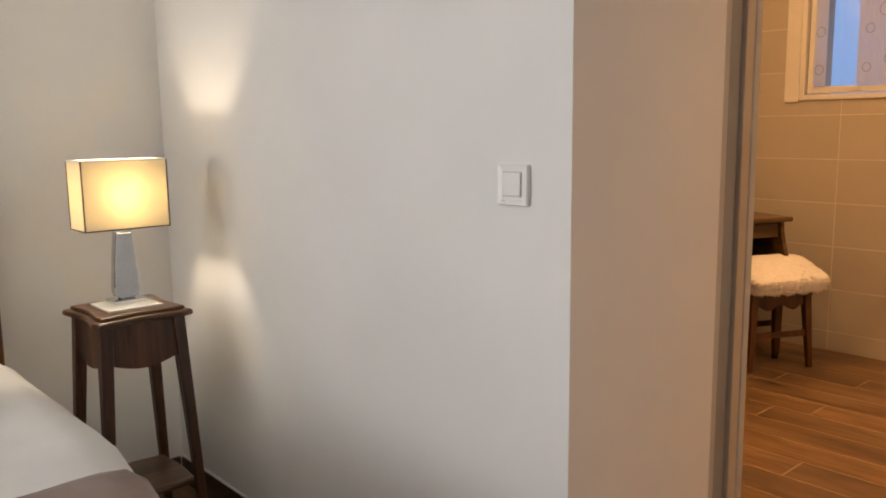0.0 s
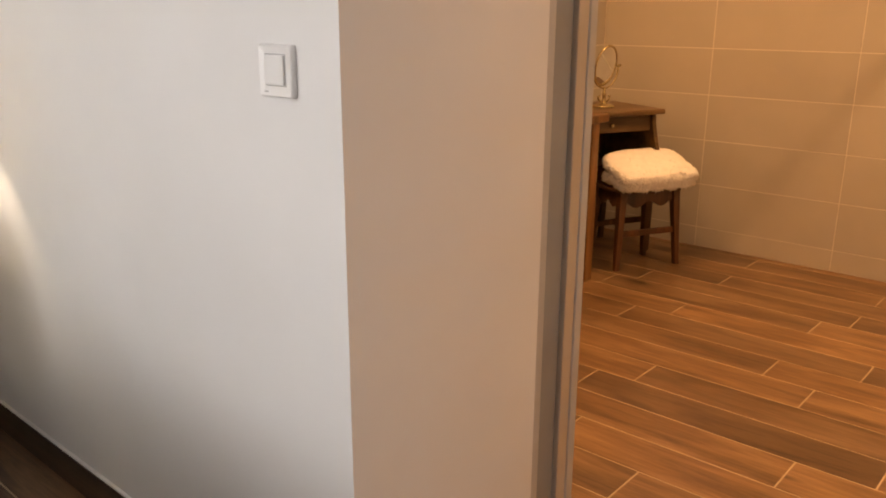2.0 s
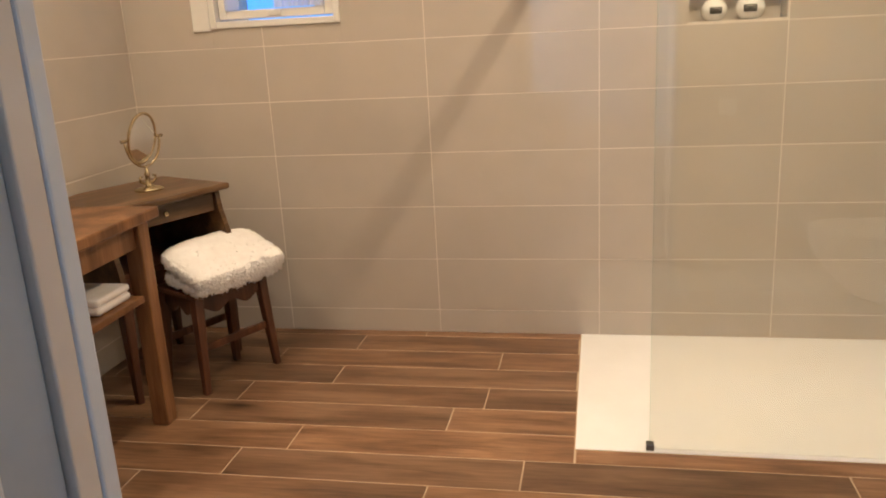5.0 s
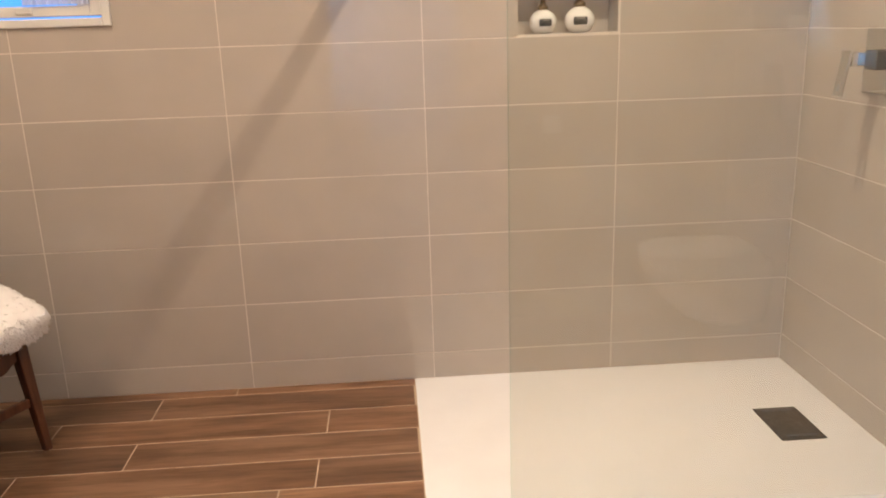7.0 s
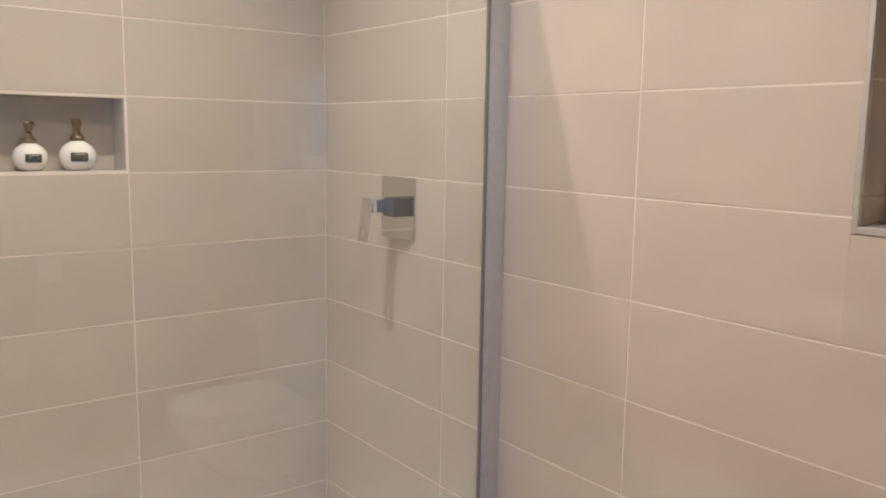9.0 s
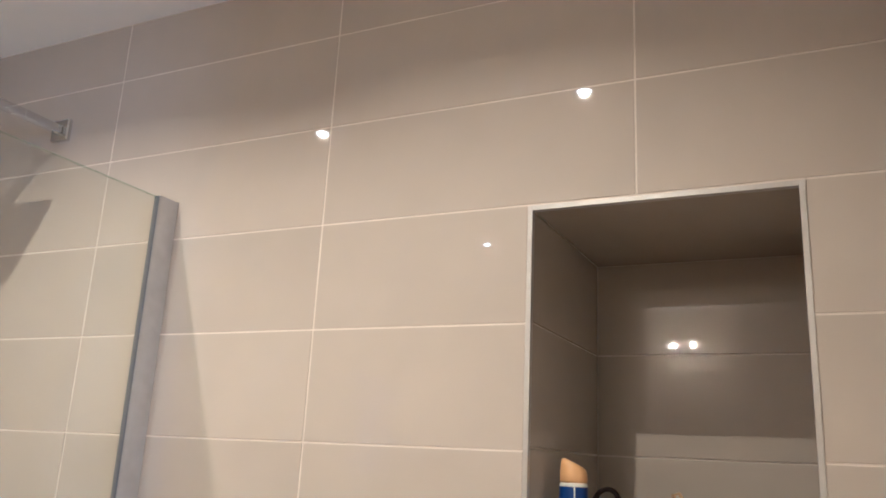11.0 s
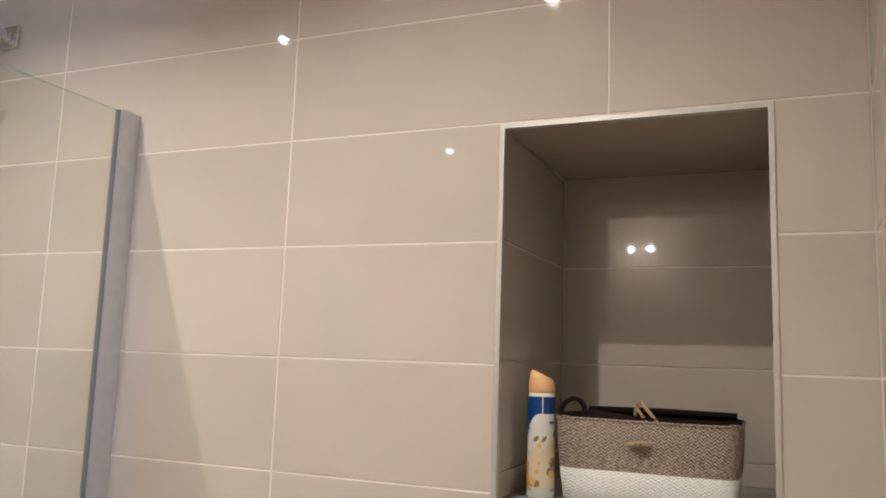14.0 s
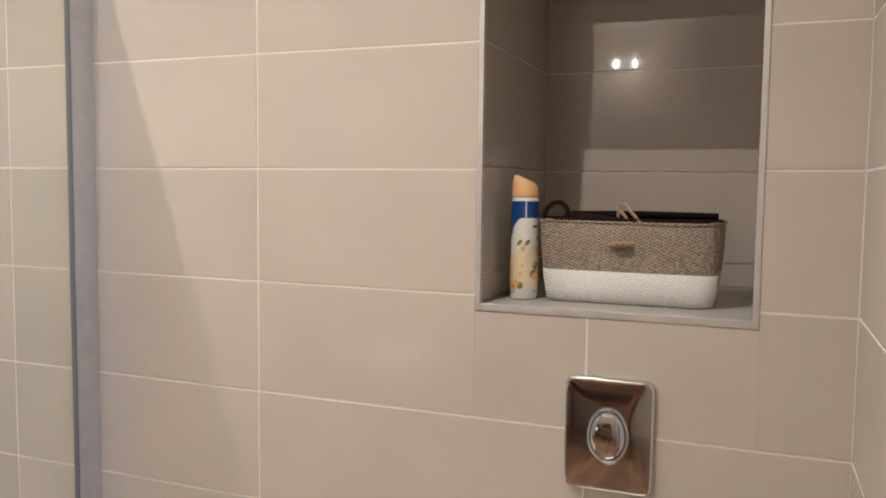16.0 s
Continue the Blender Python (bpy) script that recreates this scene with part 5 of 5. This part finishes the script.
# cheeks of the shallow recess
tiled(wall_north, axes((0, 0, NICHE_N[2] + 0.0004), (1, 0, 0), (0, 1, 0), (0, 0, 1)), [NICHE_N[0], NICHE_N[1]], [WALL_N + 0.001, WALL_N + 0.135])
tiled(wall_north, axes((0, 0, NICHE_N[3] - 0.0032), (1, 0, 0), (0, -1, 0), (0, 0, -1)), [NICHE_N[0], NICHE_N[1]], [-WALL_N - 0.135, -WALL_N - 0.001])
for xx, sg in ((NICHE_N[0] + .0032, 1), (NICHE_N[1] - .0032, -1)):
    tiled(wall_north, axes((xx, 0, 0), (0, sg, 0), (0, 0, 1), (sg, 0, 0)), sorted([sg * (WALL_N + 0.001), sg * (WALL_N + 0.135)]), [NICHE_N[2], NICHE_N[3]])

# floor planks, laid along x
PITCH, LONG = 0.1805, 1.007
STARTS = {-2: -0.656, -1: -0.944, 0: -0.268, 1: -0.943, 2: -0.281, 3: -0.395, 4: 0.0715, 5: -0.095, 6: -0.388, 7: -0.200, 8: -0.725, 9: -0.872, 10: -0.087, 11: -0.722, 12: -0.416}
rnd = random.Random(11)
for row in range(-2, 44):
    hi = 4.841 - PITCH * row
    lo = hi - PITCH
    hi = min(hi, WALL_N + 0.001)
    if hi < -2.64:
        break
    if hi - lo < 0.01:
        continue
    start = STARTS.get(row, rnd.uniform(-0.5, 0.5))
    x = start - 3 * LONG
    left = WALL_W if hi > WALL_D else BED_W
    right = WALL_E if hi > WALL_D else 2.4
    while x < right:
        a, b = max(x, left), min(x + LONG, right)
        x += LONG
        if b - a < 0.02:
            continue
        spans = [(a, b)]
        if hi > 4.031:
            # stop at the shower tray
            if lo >= 4.029:
                spans = [(a, min(b, 0.069))]
        for a, b in spans:
            if b - a < 0.02:
                continue
            if lo < 4.029 < hi and b > 0.069:
                pieces = [(a, min(b, 0.069), lo, hi), (max(a, 0.069), b, lo, 4.0285)]
            else:
                pieces = [(a, b, lo, hi)]
            for a2, b2, lo2, hi2 in pieces:
                if b2 - a2 < 0.02 or hi2 - lo2 < 0.012:
                    continue
                ob = new("plank", tile_mesh("plank", b2 - a2 - 0.0052, hi2 - lo2 - 0.0052, 0.003, 0.0008, M["plank"]))
                ob.parent = floor
                ob.location = ((a2 + b2) / 2, (lo2 + hi2) / 2, rnd.uniform(-0.0003, 0.0003))
